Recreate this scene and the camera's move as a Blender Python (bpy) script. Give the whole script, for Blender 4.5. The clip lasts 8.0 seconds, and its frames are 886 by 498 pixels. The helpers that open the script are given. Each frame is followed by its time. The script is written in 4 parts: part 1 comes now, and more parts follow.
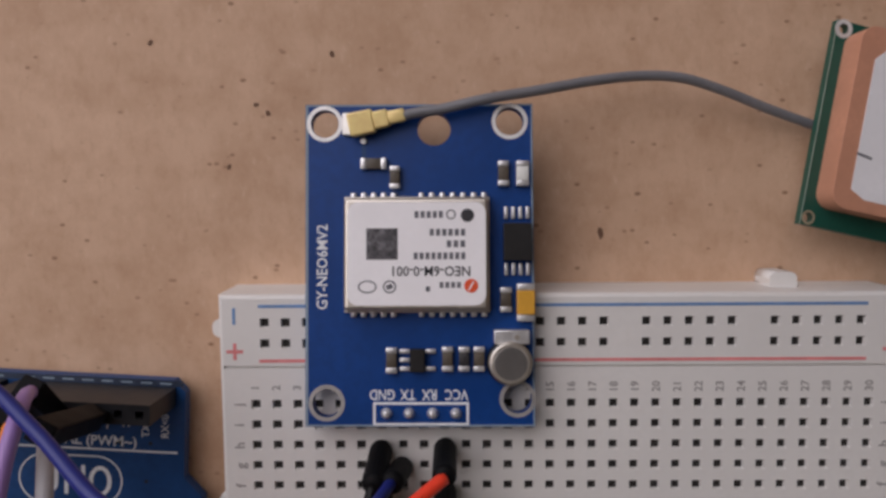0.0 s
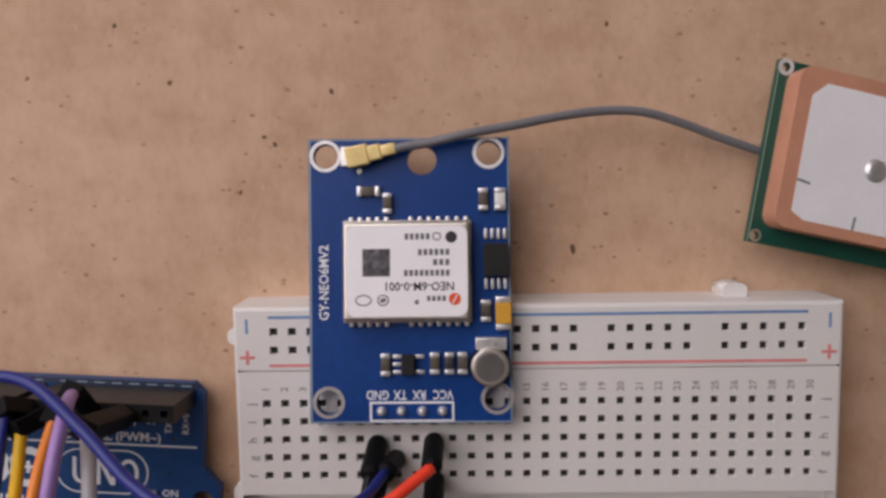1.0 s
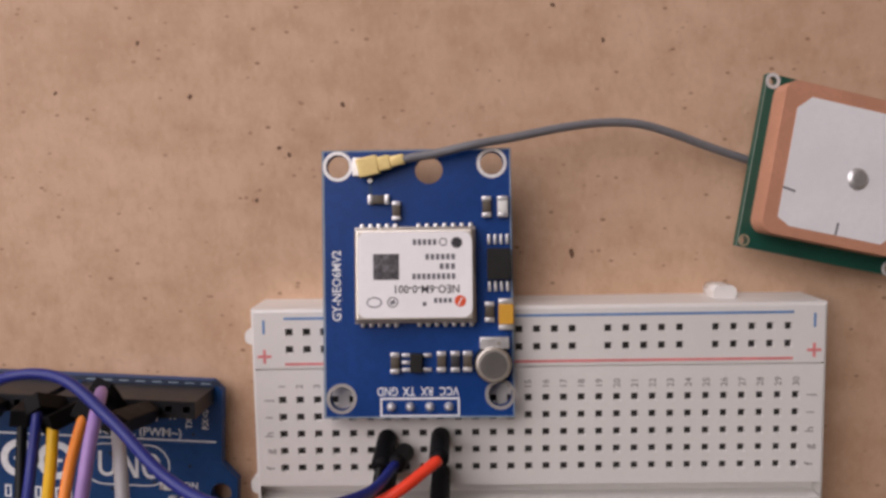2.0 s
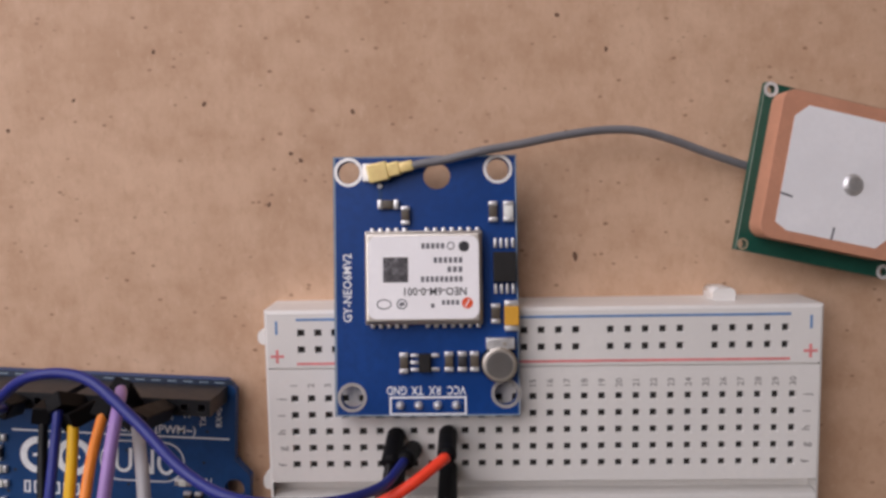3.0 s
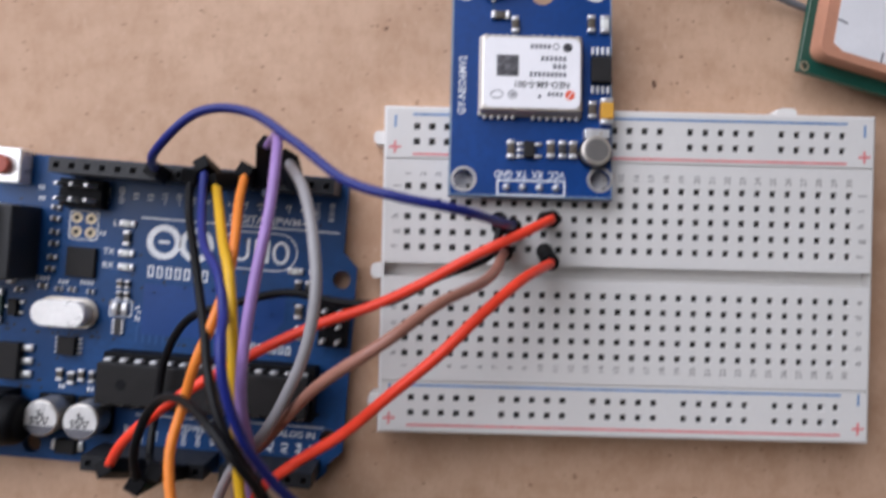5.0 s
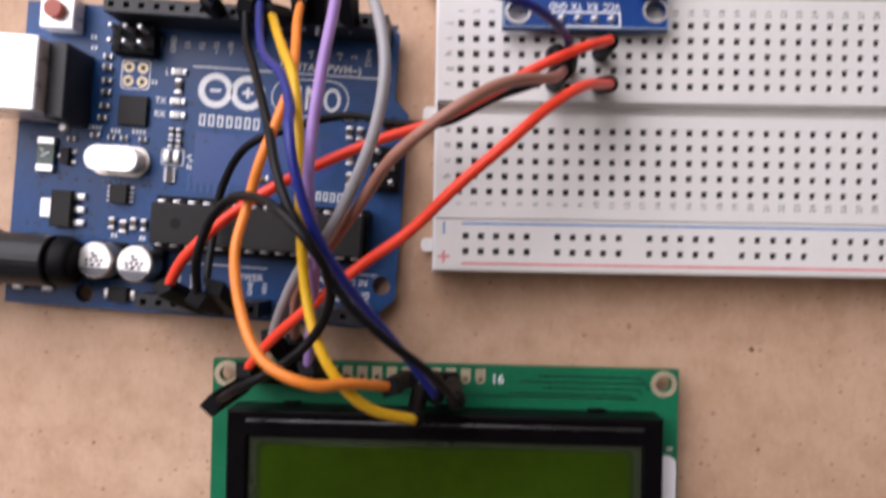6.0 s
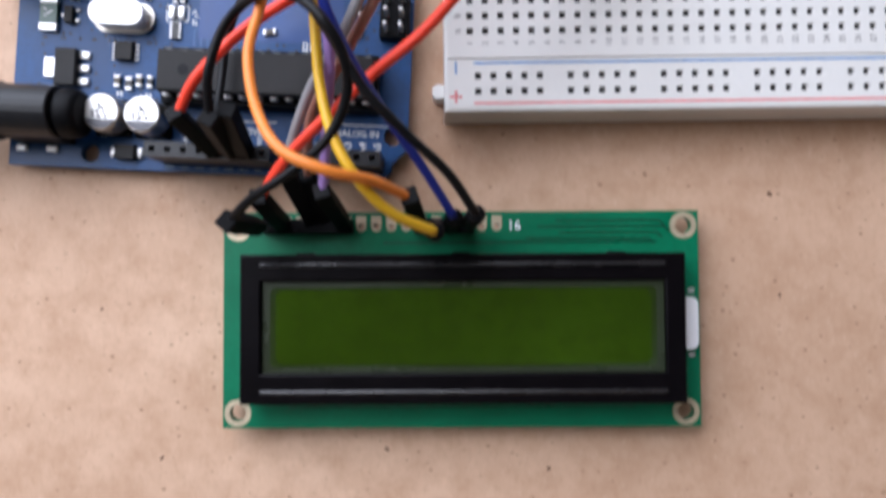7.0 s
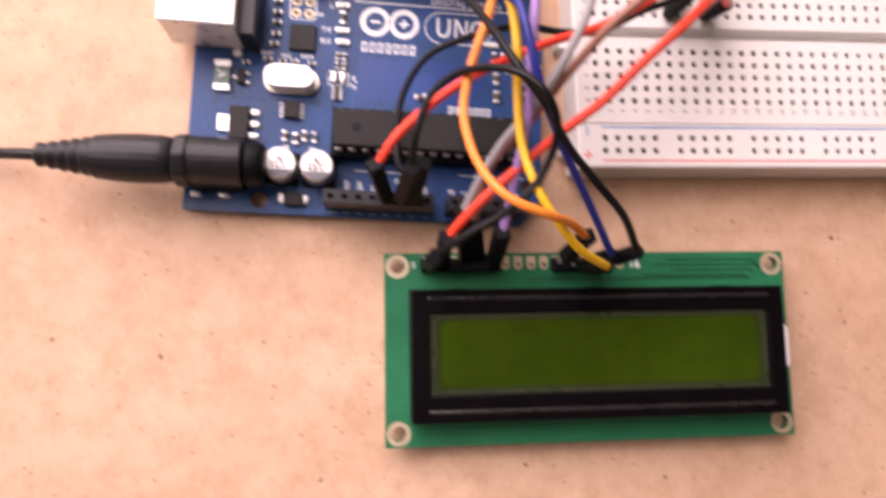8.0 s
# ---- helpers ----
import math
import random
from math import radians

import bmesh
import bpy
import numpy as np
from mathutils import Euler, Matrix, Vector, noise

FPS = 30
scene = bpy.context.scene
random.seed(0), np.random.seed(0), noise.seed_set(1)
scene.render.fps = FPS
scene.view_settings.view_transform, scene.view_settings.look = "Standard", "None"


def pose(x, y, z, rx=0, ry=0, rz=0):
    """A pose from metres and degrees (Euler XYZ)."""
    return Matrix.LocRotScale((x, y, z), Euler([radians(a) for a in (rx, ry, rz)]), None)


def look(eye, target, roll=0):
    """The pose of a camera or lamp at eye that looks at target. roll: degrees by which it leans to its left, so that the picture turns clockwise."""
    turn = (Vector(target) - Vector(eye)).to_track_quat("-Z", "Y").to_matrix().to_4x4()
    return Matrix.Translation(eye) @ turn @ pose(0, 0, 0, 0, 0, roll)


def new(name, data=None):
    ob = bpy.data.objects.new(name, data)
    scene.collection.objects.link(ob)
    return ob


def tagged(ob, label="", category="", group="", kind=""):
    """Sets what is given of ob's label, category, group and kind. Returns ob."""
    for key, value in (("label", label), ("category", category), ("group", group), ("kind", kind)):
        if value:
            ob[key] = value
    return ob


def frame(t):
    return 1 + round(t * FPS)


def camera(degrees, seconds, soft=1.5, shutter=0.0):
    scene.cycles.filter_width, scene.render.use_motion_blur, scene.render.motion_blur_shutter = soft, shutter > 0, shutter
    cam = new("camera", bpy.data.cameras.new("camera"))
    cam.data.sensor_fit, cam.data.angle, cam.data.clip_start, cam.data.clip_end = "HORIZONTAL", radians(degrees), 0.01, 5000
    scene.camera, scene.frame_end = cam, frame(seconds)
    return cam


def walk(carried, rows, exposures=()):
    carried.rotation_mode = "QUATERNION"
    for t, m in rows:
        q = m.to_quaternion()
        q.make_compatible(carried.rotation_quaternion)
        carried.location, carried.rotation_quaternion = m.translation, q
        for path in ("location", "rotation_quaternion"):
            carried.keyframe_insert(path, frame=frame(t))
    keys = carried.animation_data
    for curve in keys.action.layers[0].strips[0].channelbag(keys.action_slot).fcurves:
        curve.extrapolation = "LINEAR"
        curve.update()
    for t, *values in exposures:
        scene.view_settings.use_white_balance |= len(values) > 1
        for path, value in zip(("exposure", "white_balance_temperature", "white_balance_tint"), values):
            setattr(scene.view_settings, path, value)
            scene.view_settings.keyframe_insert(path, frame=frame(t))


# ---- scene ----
# All things are drawn in millimetres and scaled to metres.
MM = 0.001
cam = camera(66.3, 8.0, soft=3.0, shutter=0.55)
# seconds, eye x y z in millimetres over the table top, turn in degrees
ROWS = [
    (0.0, -13.17, 39.39, 88.54, -4.75, 0.60, -0.43),
    (0.5, -12.95, 40.16, 90.88, -4.80, 0.70, -0.61),
    (1.0, -10.67, 42.91, 98.75, -5.02, 0.99, -0.89),
    (1.5, -10.70, 43.52, 102.43, -4.93, 1.14, -1.04),
    (3.0, -11.92, 44.92, 107.07, -5.07, 1.27, -0.99),
    (3.5, -11.79, 44.90, 109.40, -5.08, 1.48, -0.94),
    (4.0, -13.07, 36.34, 113.32, -3.44, 0.93, -0.67),
    (4.5, -17.05, 30.40, 116.90, -3.47, 1.17, -0.54),
    (5.0, -30.40, 3.75, 122.03, -0.10, 0.19, 1.37),
    (5.2, -31.73, -2.91, 123.59, 1.03, 1.23, 1.34),
    (6.3, -42.32, -33.05, 120.72, 0.50, 0.38, 0.38),
    (6.5, -45.06, -38.57, 121.58, 2.57, -0.83, -0.19),
    (7.0, -40.83, -53.49, 118.82, 1.90, 0.44, -0.64),
    (7.5, -59.61, -67.21, 129.54, 6.82, -3.91, -1.41),
    (8.0, -80.70, -57.05, 133.21, 6.57, -5.75, -1.29),
]
EXPOSURES = [(0.0, -0.58, 6450, 14), (0.5, -0.49, 6650, 17), (1.0, -0.32, 6600, 15), (1.5, -0.22, 6750, 16), (3.5, -0.17, 6400, 14), (4.5, -0.1, 6400, 14), (5.0, 0.16, 5850, 9),
             (6.5, 0.62, 6400, 17), (7.0, 0.8, 5600, 8), (7.5, 1.12, 5500, 10), (8.0, 1.13, 7150, 31)]
walk(cam, [(t, pose(x * MM, y * MM, z * MM, rx, ry, rz)) for t, x, y, z, rx, ry, rz in ROWS], EXPOSURES)

# ---------------------------------------------------------------- light
world = bpy.data.worlds.new("world")
scene.world = world
world.use_nodes = True
sky = world.node_tree.nodes.new("ShaderNodeTexSky")
sky.sky_type = "NISHITA"
sky.sun_disc = False
sky.sun_elevation, sky.sun_rotation = radians(40), radians(0)
world.node_tree.links.new(sky.outputs[0], world.node_tree.nodes["Background"].inputs[0])
world.node_tree.nodes["Background"].inputs[1].default_value = 0.1


def area_lamp(name, eye, target, sx, sy, watts, colour):
    data = bpy.data.lights.new(name, "AREA")
    data.shape, data.size, data.size_y, data.energy, data.color = "RECTANGLE", sx, sy, watts, colour
    ob = new(name, data)
    ob.matrix_world = look(eye, target)
    return ob


# daylight through the window in the north wall
area_lamp("window_light", (-0.43, 0.36, 0.50), (-0.06, 0.0, 0.02), 0.80, 0.76, 6.2, (1.0, 0.93, 0.92))
# bright sky behind the two small roof openings
area_lamp("roof_light", (-0.30, -0.47, 1.84), (-0.30, -0.47, 0.0), 0.34, 0.26, 0.60, (1.0, 1.0, 0.96))
area_lamp("roof_light", (0.49, -0.42, 1.84), (0.49, -0.42, 0.0), 0.36, 0.24, 0.21, (1.0, 1.0, 0.96))

# ---------------------------------------------------------------- materials


def nodes_of(name):
    m = bpy.data.materials.new(name)
    m.use_nodes = True
    return m, m.node_tree.nodes, m.node_tree.links, m.node_tree.nodes["Principled BSDF"]


def mix_colour(nd, ln, fac, a, b, blend="MIX"):
    n = nd.new("ShaderNodeMix")
    n.data_type, n.blend_type = "RGBA", blend
    for sock, v in ((n.inputs[0], fac), (n.inputs[6], a), (n.inputs[7], b)):
        if isinstance(v, (int, float)):
            sock.default_value = v
        elif isinstance(v, tuple):
            sock.default_value = (*v, 1)
        else:
            ln.new(v, sock)
    return n.outputs[2]


def noise_tex(nd, ln, coord, scale, detail=3.0, rough=0.55):
    n = nd.new("ShaderNodeTexNoise")
    n.inputs["Scale"].default_value, n.inputs["Detail"].default_value, n.inputs["Roughness"].default_value = scale, detail, rough
    ln.new(coord, n.inputs["Vector"])
    return n.outputs["Fac"]


def ramp(nd, ln, fac, stops):
    n = nd.new("ShaderNodeValToRGB")
    e = n.color_ramp.elements
    while len(e) < len(stops):
        e.new(0.5)
    for el, (p, v) in zip(e, stops):
        el.position, el.color = p, (v, v, v, 1)
    ln.new(fac, n.inputs[0])
    return n.outputs[0]


def mk(name, col, rough=0.5, metal=0.0, var=0.12, scale=150.0, fine=1500.0, bump=0.05, coat=0.0, rvar=0.12, spec=0.5):
    """A surface with coarse and fine variation of colour and gloss, and a fine relief."""
    m, nd, ln, bsdf = nodes_of(name)
    co = nd.new("ShaderNodeTexCoord").outputs["Object"]
    a = noise_tex(nd, ln, co, scale, 3)
    b = noise_tex(nd, ln, co, fine, 2)
    dark = tuple(c * (1 - var) for c in col)
    light = tuple(min(1.0, c * (1 + var)) for c in col)
    c1 = mix_colour(nd, ln, ramp(nd, ln, a, ((0.3, 0), (0.7, 1))), dark, light)
    c2 = mix_colour(nd, ln, ramp(nd, ln, b, ((0.35, 1), (0.6, 0))), c1, dark)
    c3 = mix_colour(nd, ln, 0.5, c1, c2)
    ln.new(c3, bsdf.inputs["Base Color"])
    r = nd.new("ShaderNodeMapRange")
    r.inputs[3].default_value, r.inputs[4].default_value = max(0.02, rough - rvar), min(1, rough + rvar)
    ln.new(a, r.inputs[0])
    ln.new(r.outputs[0], bsdf.inputs["Roughness"])
    bsdf.inputs["Metallic"].default_value = metal
    bsdf.inputs["Coat Weight"].default_value = coat
    bsdf.inputs["Specular IOR Level"].default_value = spec
    if bump:
        bp = nd.new("ShaderNodeBump")
        bp.inputs["Strength"].default_value, bp.inputs["Distance"].default_value = bump, 0.0002
        ln.new(b, bp.inputs["Height"])
        ln.new(bp.outputs[0], bsdf.inputs["Normal"])
    return m


def mk_board():
    """Smooth brown hardboard with darker fibres, pale clouds and small pits."""
    m, nd, ln, bsdf = nodes_of("hardboard")
    co = nd.new("ShaderNodeTexCoord").outputs["Object"]
    cloud = noise_tex(nd, ln, co, 18, 5, 0.6)
    mott = noise_tex(nd, ln, co, 160, 4, 0.65)
    fib = nd.new("ShaderNodeMapping")
    fib.inputs["Scale"].default_value = (900, 420, 500)
    fib.inputs["Rotation"].default_value = (0, 0, 0.5)
    ln.new(co, fib.inputs["Vector"])
    fine = noise_tex(nd, ln, fib.outputs[0], 1.0, 4, 0.7)
    blot = noise_tex(nd, ln, co, 55, 6, 0.7)
    c = mix_colour(nd, ln, ramp(nd, ln, cloud, ((0.3, 0), (0.7, 1))), (0.567, 0.370, 0.244), (0.702, 0.481, 0.334))
    c = mix_colour(nd, ln, ramp(nd, ln, blot, ((0.48, 0.0), (0.72, 0.55))), c, (0.476, 0.289, 0.174))
    c = mix_colour(nd, ln, ramp(nd, ln, mott, ((0.40, 0.0), (0.78, 0.7))), c, (0.453, 0.271, 0.162))
    c = mix_colour(nd, ln, ramp(nd, ln, fine, ((0.52, 0.0), (0.76, 0.4))), c, (0.431, 0.254, 0.152))
    c = mix_colour(nd, ln, ramp(nd, ln, fine, ((0.24, 0.4), (0.42, 0.0))), c, (0.770, 0.574, 0.431))
    # small dark flecks at two sizes
    for sc, th, dim, colr in ((150, 0.08, 0.66, (0.20, 0.10, 0.055)), (260, 0.13, 0.60, (0.27, 0.145, 0.082)), (420, 0.18, 0.55, (0.30, 0.17, 0.10)), (85, 0.035, 0.6, (0.13, 0.066, 0.036))):
        v = nd.new("ShaderNodeTexVoronoi")
        v.inputs["Scale"].default_value = sc
        warp = nd.new("ShaderNodeMapping")
        warp.inputs["Scale"].default_value = (1.0, 1.7, 1.0)
        warp.inputs["Rotation"].default_value = (0, 0, 0.7 + sc * 0.01)
        ln.new(co, warp.inputs["Vector"])
        ln.new(warp.outputs[0], v.inputs["Vector"])
        near = ramp(nd, ln, v.outputs["Distance"], ((th * 0.5, 1.0), (th, 0.0)))
        pick = nd.new("ShaderNodeSeparateColor")
        ln.new(v.outputs["Color"], pick.inputs[0])
        some = ramp(nd, ln, pick.outputs[0], ((dim, 0.0), (dim + 0.35, 0.9)))
        both = nd.new("ShaderNodeMath")
        both.operation = "MULTIPLY"
        ln.new(near, both.inputs[0])
        ln.new(some, both.inputs[1])
        c = mix_colour(nd, ln, both.outputs[0], c, colr)
    ln.new(c, bsdf.inputs["Base Color"])
    bsdf.inputs["Roughness"].default_value = 0.62
    bsdf.inputs["Specular IOR Level"].default_value = 0.3
    bp = nd.new("ShaderNodeBump")
    bp.inputs["Strength"].default_value, bp.inputs["Distance"].default_value = 0.25, 0.0002
    ln.new(fine, bp.inputs["Height"])
    ln.new(bp.outputs[0], bsdf.inputs["Normal"])
    return m


BOARD = mk_board()
FLECK = mk("dark_fleck", (0.16, 0.085, 0.05), 0.8)
WALL = mk("wall_paint", (0.72, 0.69, 0.64), 0.85, scale=4, fine=200, var=0.04)
FLOOR = mk("floor_tile", (0.35, 0.31, 0.27), 0.5, scale=5, fine=100)
ABS = mk("white_plastic", (0.77, 0.752, 0.722), 0.42, var=0.03, scale=60, fine=1200, bump=0.03)
# near-black stand-in for the shade inside sockets and small holes
HOLE_SHADE = mk("painted_hole_shade", (0.02, 0.018, 0.016), 0.6)
PRINT_BLUE = mk("blue_print", (0.16, 0.30, 0.55), 0.5, var=0.15, scale=400)
PRINT_RED = mk("red_print", (0.78, 0.25, 0.25), 0.5, var=0.15, scale=400)
PRINT_GREY = mk("grey_print", (0.30, 0.285, 0.275), 0.6)
BLUE_PCB = mk("blue_solder_mask", (0.0015, 0.043, 0.21), 0.42, var=0.18, scale=90, fine=900, bump=0.04, spec=0.3)
UNO_PCB = mk("navy_solder_mask", (0.010, 0.059, 0.192), 0.42, var=0.24, scale=80, fine=900, bump=0.05, spec=0.36)
UNO_DARK = mk("navy_solder_mask_copper", (0.004, 0.048, 0.215), 0.36, var=0.15, scale=80)
EDGE_STRIP = mk("dark_edge_strip", (0.018, 0.03, 0.06), 0.5, var=0.3, scale=400)
TRACK = mk("covered_copper_track", (0.022, 0.085, 0.25), 0.4, var=0.1)
CUT_EDGE = mk("pale_green_cut_edge", (0.30, 0.38, 0.33), 0.6)
PCB_EDGE = mk("pcb_edge", (0.25, 0.33, 0.40), 0.6)
GREEN_PCB = mk("green_solder_mask", (0.008, 0.155, 0.07), 0.38, var=0.15, scale=90, fine=900, bump=0.04, spec=0.3)
GREEN_TRACE = mk("green_trace", (0.004, 0.065, 0.03), 0.3, var=0.1)
DARK_GREEN = mk("dark_green_solder_mask", (0.012, 0.085, 0.06), 0.35, var=0.15, scale=90)
SILK = mk("white_silkscreen", (0.82, 0.84, 0.86), 0.6, var=0.08, scale=600)
SILVER = mk("bare_metal", (0.92, 0.91, 0.89), 0.3, 0.35, var=0.08, scale=300)
HEADER = mk("header_plastic", (0.022, 0.023, 0.026), 0.42, var=0.25, scale=300, bump=0.08, spec=0.35)
SATIN = mk("satin_steel", (0.62, 0.58, 0.52), 0.42, 1.0, var=0.1, scale=300)
SOLDER = mk("solder", (0.76, 0.76, 0.76), 0.35, 0.7, var=0.15, scale=900)
GOLD = mk("gold_plate", (1.0, 0.74, 0.31), 0.34, 0.12, var=0.12, scale=500)
GOLD_PAD = mk("pale_gold_ring", (0.62, 0.52, 0.36), 0.45, 0.5, var=0.15, scale=500)
BLACK = mk("black_plastic", (0.005, 0.005, 0.006), 0.55, var=0.2, scale=300, bump=0.08, spec=0.12)
DARK = mk("dark_plastic", (0.009, 0.009, 0.011), 0.5, var=0.2, scale=300, bump=0.08, spec=0.15)
RUBBER = mk("black_rubber", (0.016, 0.016, 0.018), 0.36, var=0.2, scale=200, bump=0.08, spec=0.25)
CHIP = mk("chip_epoxy", (0.018, 0.017, 0.017), 0.55, var=0.15, scale=400, bump=0.1, spec=0.25)
LABEL = mk("white_label", (0.95, 0.935, 0.95), 0.45, var=0.03, scale=200)
INK = mk("black_ink", (0.03, 0.03, 0.035), 0.6)
INK_GREY = mk("grey_ink", (0.15, 0.15, 0.17), 0.6)
ORANGE_DOT = mk("orange_red_ink", (0.80, 0.10, 0.03), 0.5)
TANTALUM = mk("yellow_tantalum", (0.70, 0.36, 0.035), 0.45)
CELL_TOP = mk("dull_steel", (0.27, 0.26, 0.25), 0.38, 0.8)
CERAMIC = mk("pink_ceramic", (0.62, 0.30, 0.19), 0.55, var=0.08, scale=250, bump=0.08)
ELECTRODE = mk("silvered_face", (0.93, 0.93, 0.95), 0.5, 0.0, var=0.04, scale=120)
RESISTOR = mk("chip_resistor", (0.03, 0.028, 0.03), 0.45)
CAPACITOR = mk("tan_chip_capacitor", (0.085, 0.068, 0.05), 0.5)
LED_WHITE = mk("led_lens", (0.75, 0.76, 0.72), 0.35)
RING = mk("tinned_ring", (0.80, 0.79, 0.78), 0.45, 0.25, var=0.12, scale=500)
# greyer copy of the tinned ring, its weaker reflection put into the colour
RING_SHADED = mk("shaded_tinned_ring", (0.46, 0.44, 0.42), 0.4, 0.4, var=0.12, scale=500)
MOTTLED = mk("mottled_ink", (0.11, 0.105, 0.115), 0.6, var=0.95, scale=900, fine=2600)
FUSE = mk("green_fuse", (0.09, 0.15, 0.125), 0.4)
BUTTON = mk("red_brown_button", (0.36, 0.07, 0.04), 0.45)
BEZEL = mk("black_bezel_paint", (0.003, 0.0022, 0.003), 0.36, var=0.2, scale=200, bump=0.04, spec=0.09)
RIB = mk("black_bezel_rib", (0.012, 0.011, 0.012), 0.28, var=0.2, scale=200, spec=0.6)
LCD_EDGE = mk("grey_green_glass_edge", (0.026, 0.035, 0.017), 0.3)
LCD_RIM = mk("dim_olive_display_rim", (0.021, 0.038, 0.006), 0.2, var=0.2, scale=120)
LCD_FACE = mk("olive_display", (0.026, 0.053, 0.002), 0.03, var=0.25, scale=28, fine=300, bump=0.0, rvar=0.008, spec=0.30)
CABLE_GREY = mk("grey_coax", (0.20, 0.20, 0.215), 0.45)


def wire_mat(name, col, spec=0.4):
    return mk(name, col, 0.38, var=0.08, scale=200, fine=900, bump=0.03, spec=spec)


# ---------------------------------------------------------------- mesh helpers (millimetres)


def thing(name, label, category, m, group="", kind=""):
    ob = new(name)
    ob.empty_display_size = 0.005
    ob.matrix_world = m
    return tagged(ob, label, category, group, kind)


def part(name, bm, material, parent, label="", flat=False):
    """Links a bmesh drawn in millimetres as one mesh under a thing or a part."""
    me = bpy.data.meshes.new(name)
    bmesh.ops.scale(bm, vec=(MM, MM, MM), verts=bm.verts)
    bmesh.ops.recalc_face_normals(bm, faces=bm.faces)
    if not flat:
        for f in bm.faces:
            f.smooth = len(f.verts) == 4 and f.calc_area() < 2e-6
    bm.to_mesh(me)
    bm.free()
    me.materials.append(material)
    ob = new(name, me)
    ob.parent = parent
    if label:
        tagged(ob, label)
    return ob


def shift(x, y, z=0.0, rz=0.0):
    return pose(x, y, z, 0, 0, rz)


def bev(bm, verts, w, seg=2):
    vs = set(verts)
    edges = [e for e in bm.edges if e.verts[0] in vs and e.verts[1] in vs and len(e.link_faces) == 2 and e.calc_face_angle(0) > 0.5]
    if w and edges:
        bmesh.ops.bevel(bm, geom=edges, offset=w, segments=seg, profile=0.5, affect="EDGES", clamp_overlap=True)


def box(cx, cy, z0, sx, sy, sz, b=0.0, rz=0.0, bm=None, seg=2):
    bm = bm or bmesh.new()
    made = bmesh.ops.create_cube(bm, size=1.0, matrix=shift(cx, cy, z0 + sz / 2, rz) @ Matrix.Diagonal((sx, sy, sz, 1)))
    bev(bm, made["verts"], b, seg)
    return bm


def cyl(cx, cy, z0, r, h, n=24, b=0.0, bm=None, r2=None, m=None):
    bm = bm or bmesh.new()
    mat = (m or Matrix()) @ shift(cx, cy, z0 + h / 2)
    made = bmesh.ops.create_cone(bm, cap_ends=True, segments=n, radius1=r, radius2=r if r2 is None else r2, depth=h, matrix=mat)
    bev(bm, made["verts"], b)
    return bm


def circle(cx, cy, r, n=24):
    return [(cx + r * math.cos(2 * math.pi * k / n), cy + r * math.sin(2 * math.pi * k / n)) for k in range(n)]


def rounded(x0, y0, x1, y1, r, n=5):
    out = []
    for cx, cy, a in ((x1 - r, y1 - r, 0), (x0 + r, y1 - r, 90), (x0 + r, y0 + r, 180), (x1 - r, y0 + r, 270)):
        for k in range(n + 1):
            t = radians(a + 90 * k / n)
            out.append((cx + r * math.cos(t), cy + r * math.sin(t)))
    return out


def plate(outline, z0, h, holes=(), bm=None):
    """A flat plate of thickness h with real holes through it."""
    bm = bm or bmesh.new()
    edges = []
    for loop in (outline, *holes):
        vs = [bm.verts.new((x, y, z0)) for x, y in loop]
        edges += [bm.edges.new((vs[k], vs[(k + 1) % len(vs)])) for k in range(len(vs))]
    faces = [g for g in bmesh.ops.triangle_fill(bm, edges=edges, use_beauty=True, use_dissolve=False)["geom"] if isinstance(g, bmesh.types.BMFace)]
    up = bmesh.ops.extrude_face_region(bm, geom=faces)["geom"]
    bmesh.ops.translate(bm, vec=(0, 0, h), verts=[g for g in up if isinstance(g, bmesh.types.BMVert)])
    return bm


def ring(cx, cy, z0, r_out, r_in, h=0.04, n=28, bm=None):
    return plate(circle(cx, cy, r_out, n), z0, h, [circle(cx, cy, r_in, n)], bm)


def smooth_path(pts, step=8):
    """A Catmull-Rom curve through the points."""
    p = [Vector(q) for q in pts]
    p = [p[0] * 2 - p[1], *p, p[-1] * 2 - p[-2]]
    out = []
    for a, b, c, d in zip(p, p[1:], p[2:], p[3:]):
        for k in range(step):
            t = k / step
            out.append(0.5 * (2 * b + (c - a) * t + (2 * a - 5 * b + 4 * c - d) * t * t + (3 * b - a - 3 * c + d) * t ** 3))
    return out + [p[-2]]


def tube(pts, r, n=10, bm=None, radii=None):
    """A round tube along a path, with closed ends."""
    bm = bm or bmesh.new()
    rings, side = [], None
    for k, p in enumerate(pts):
        way = (pts[min(k + 1, len(pts) - 1)] - pts[max(k - 1, 0)]).normalized()
        if side is None:
            side = way.orthogonal().normalized()
        side = (side - way * side.dot(way)).normalized()
        other = way.cross(side)
        rr = radii[k] if radii else r
        rings.append([bm.verts.new(p + (side * math.cos(2 * math.pi * j / n) + other * math.sin(2 * math.pi * j / n)) * rr) for j in range(n)])
    for a, b in zip(rings, rings[1:]):
        for j in range(n):
            bm.faces.new((a[j], a[(j + 1) % n], b[(j + 1) % n], b[j]))
    bm.faces.new(rings[0][::-1])
    bm.faces.new(rings[-1])
    return bm


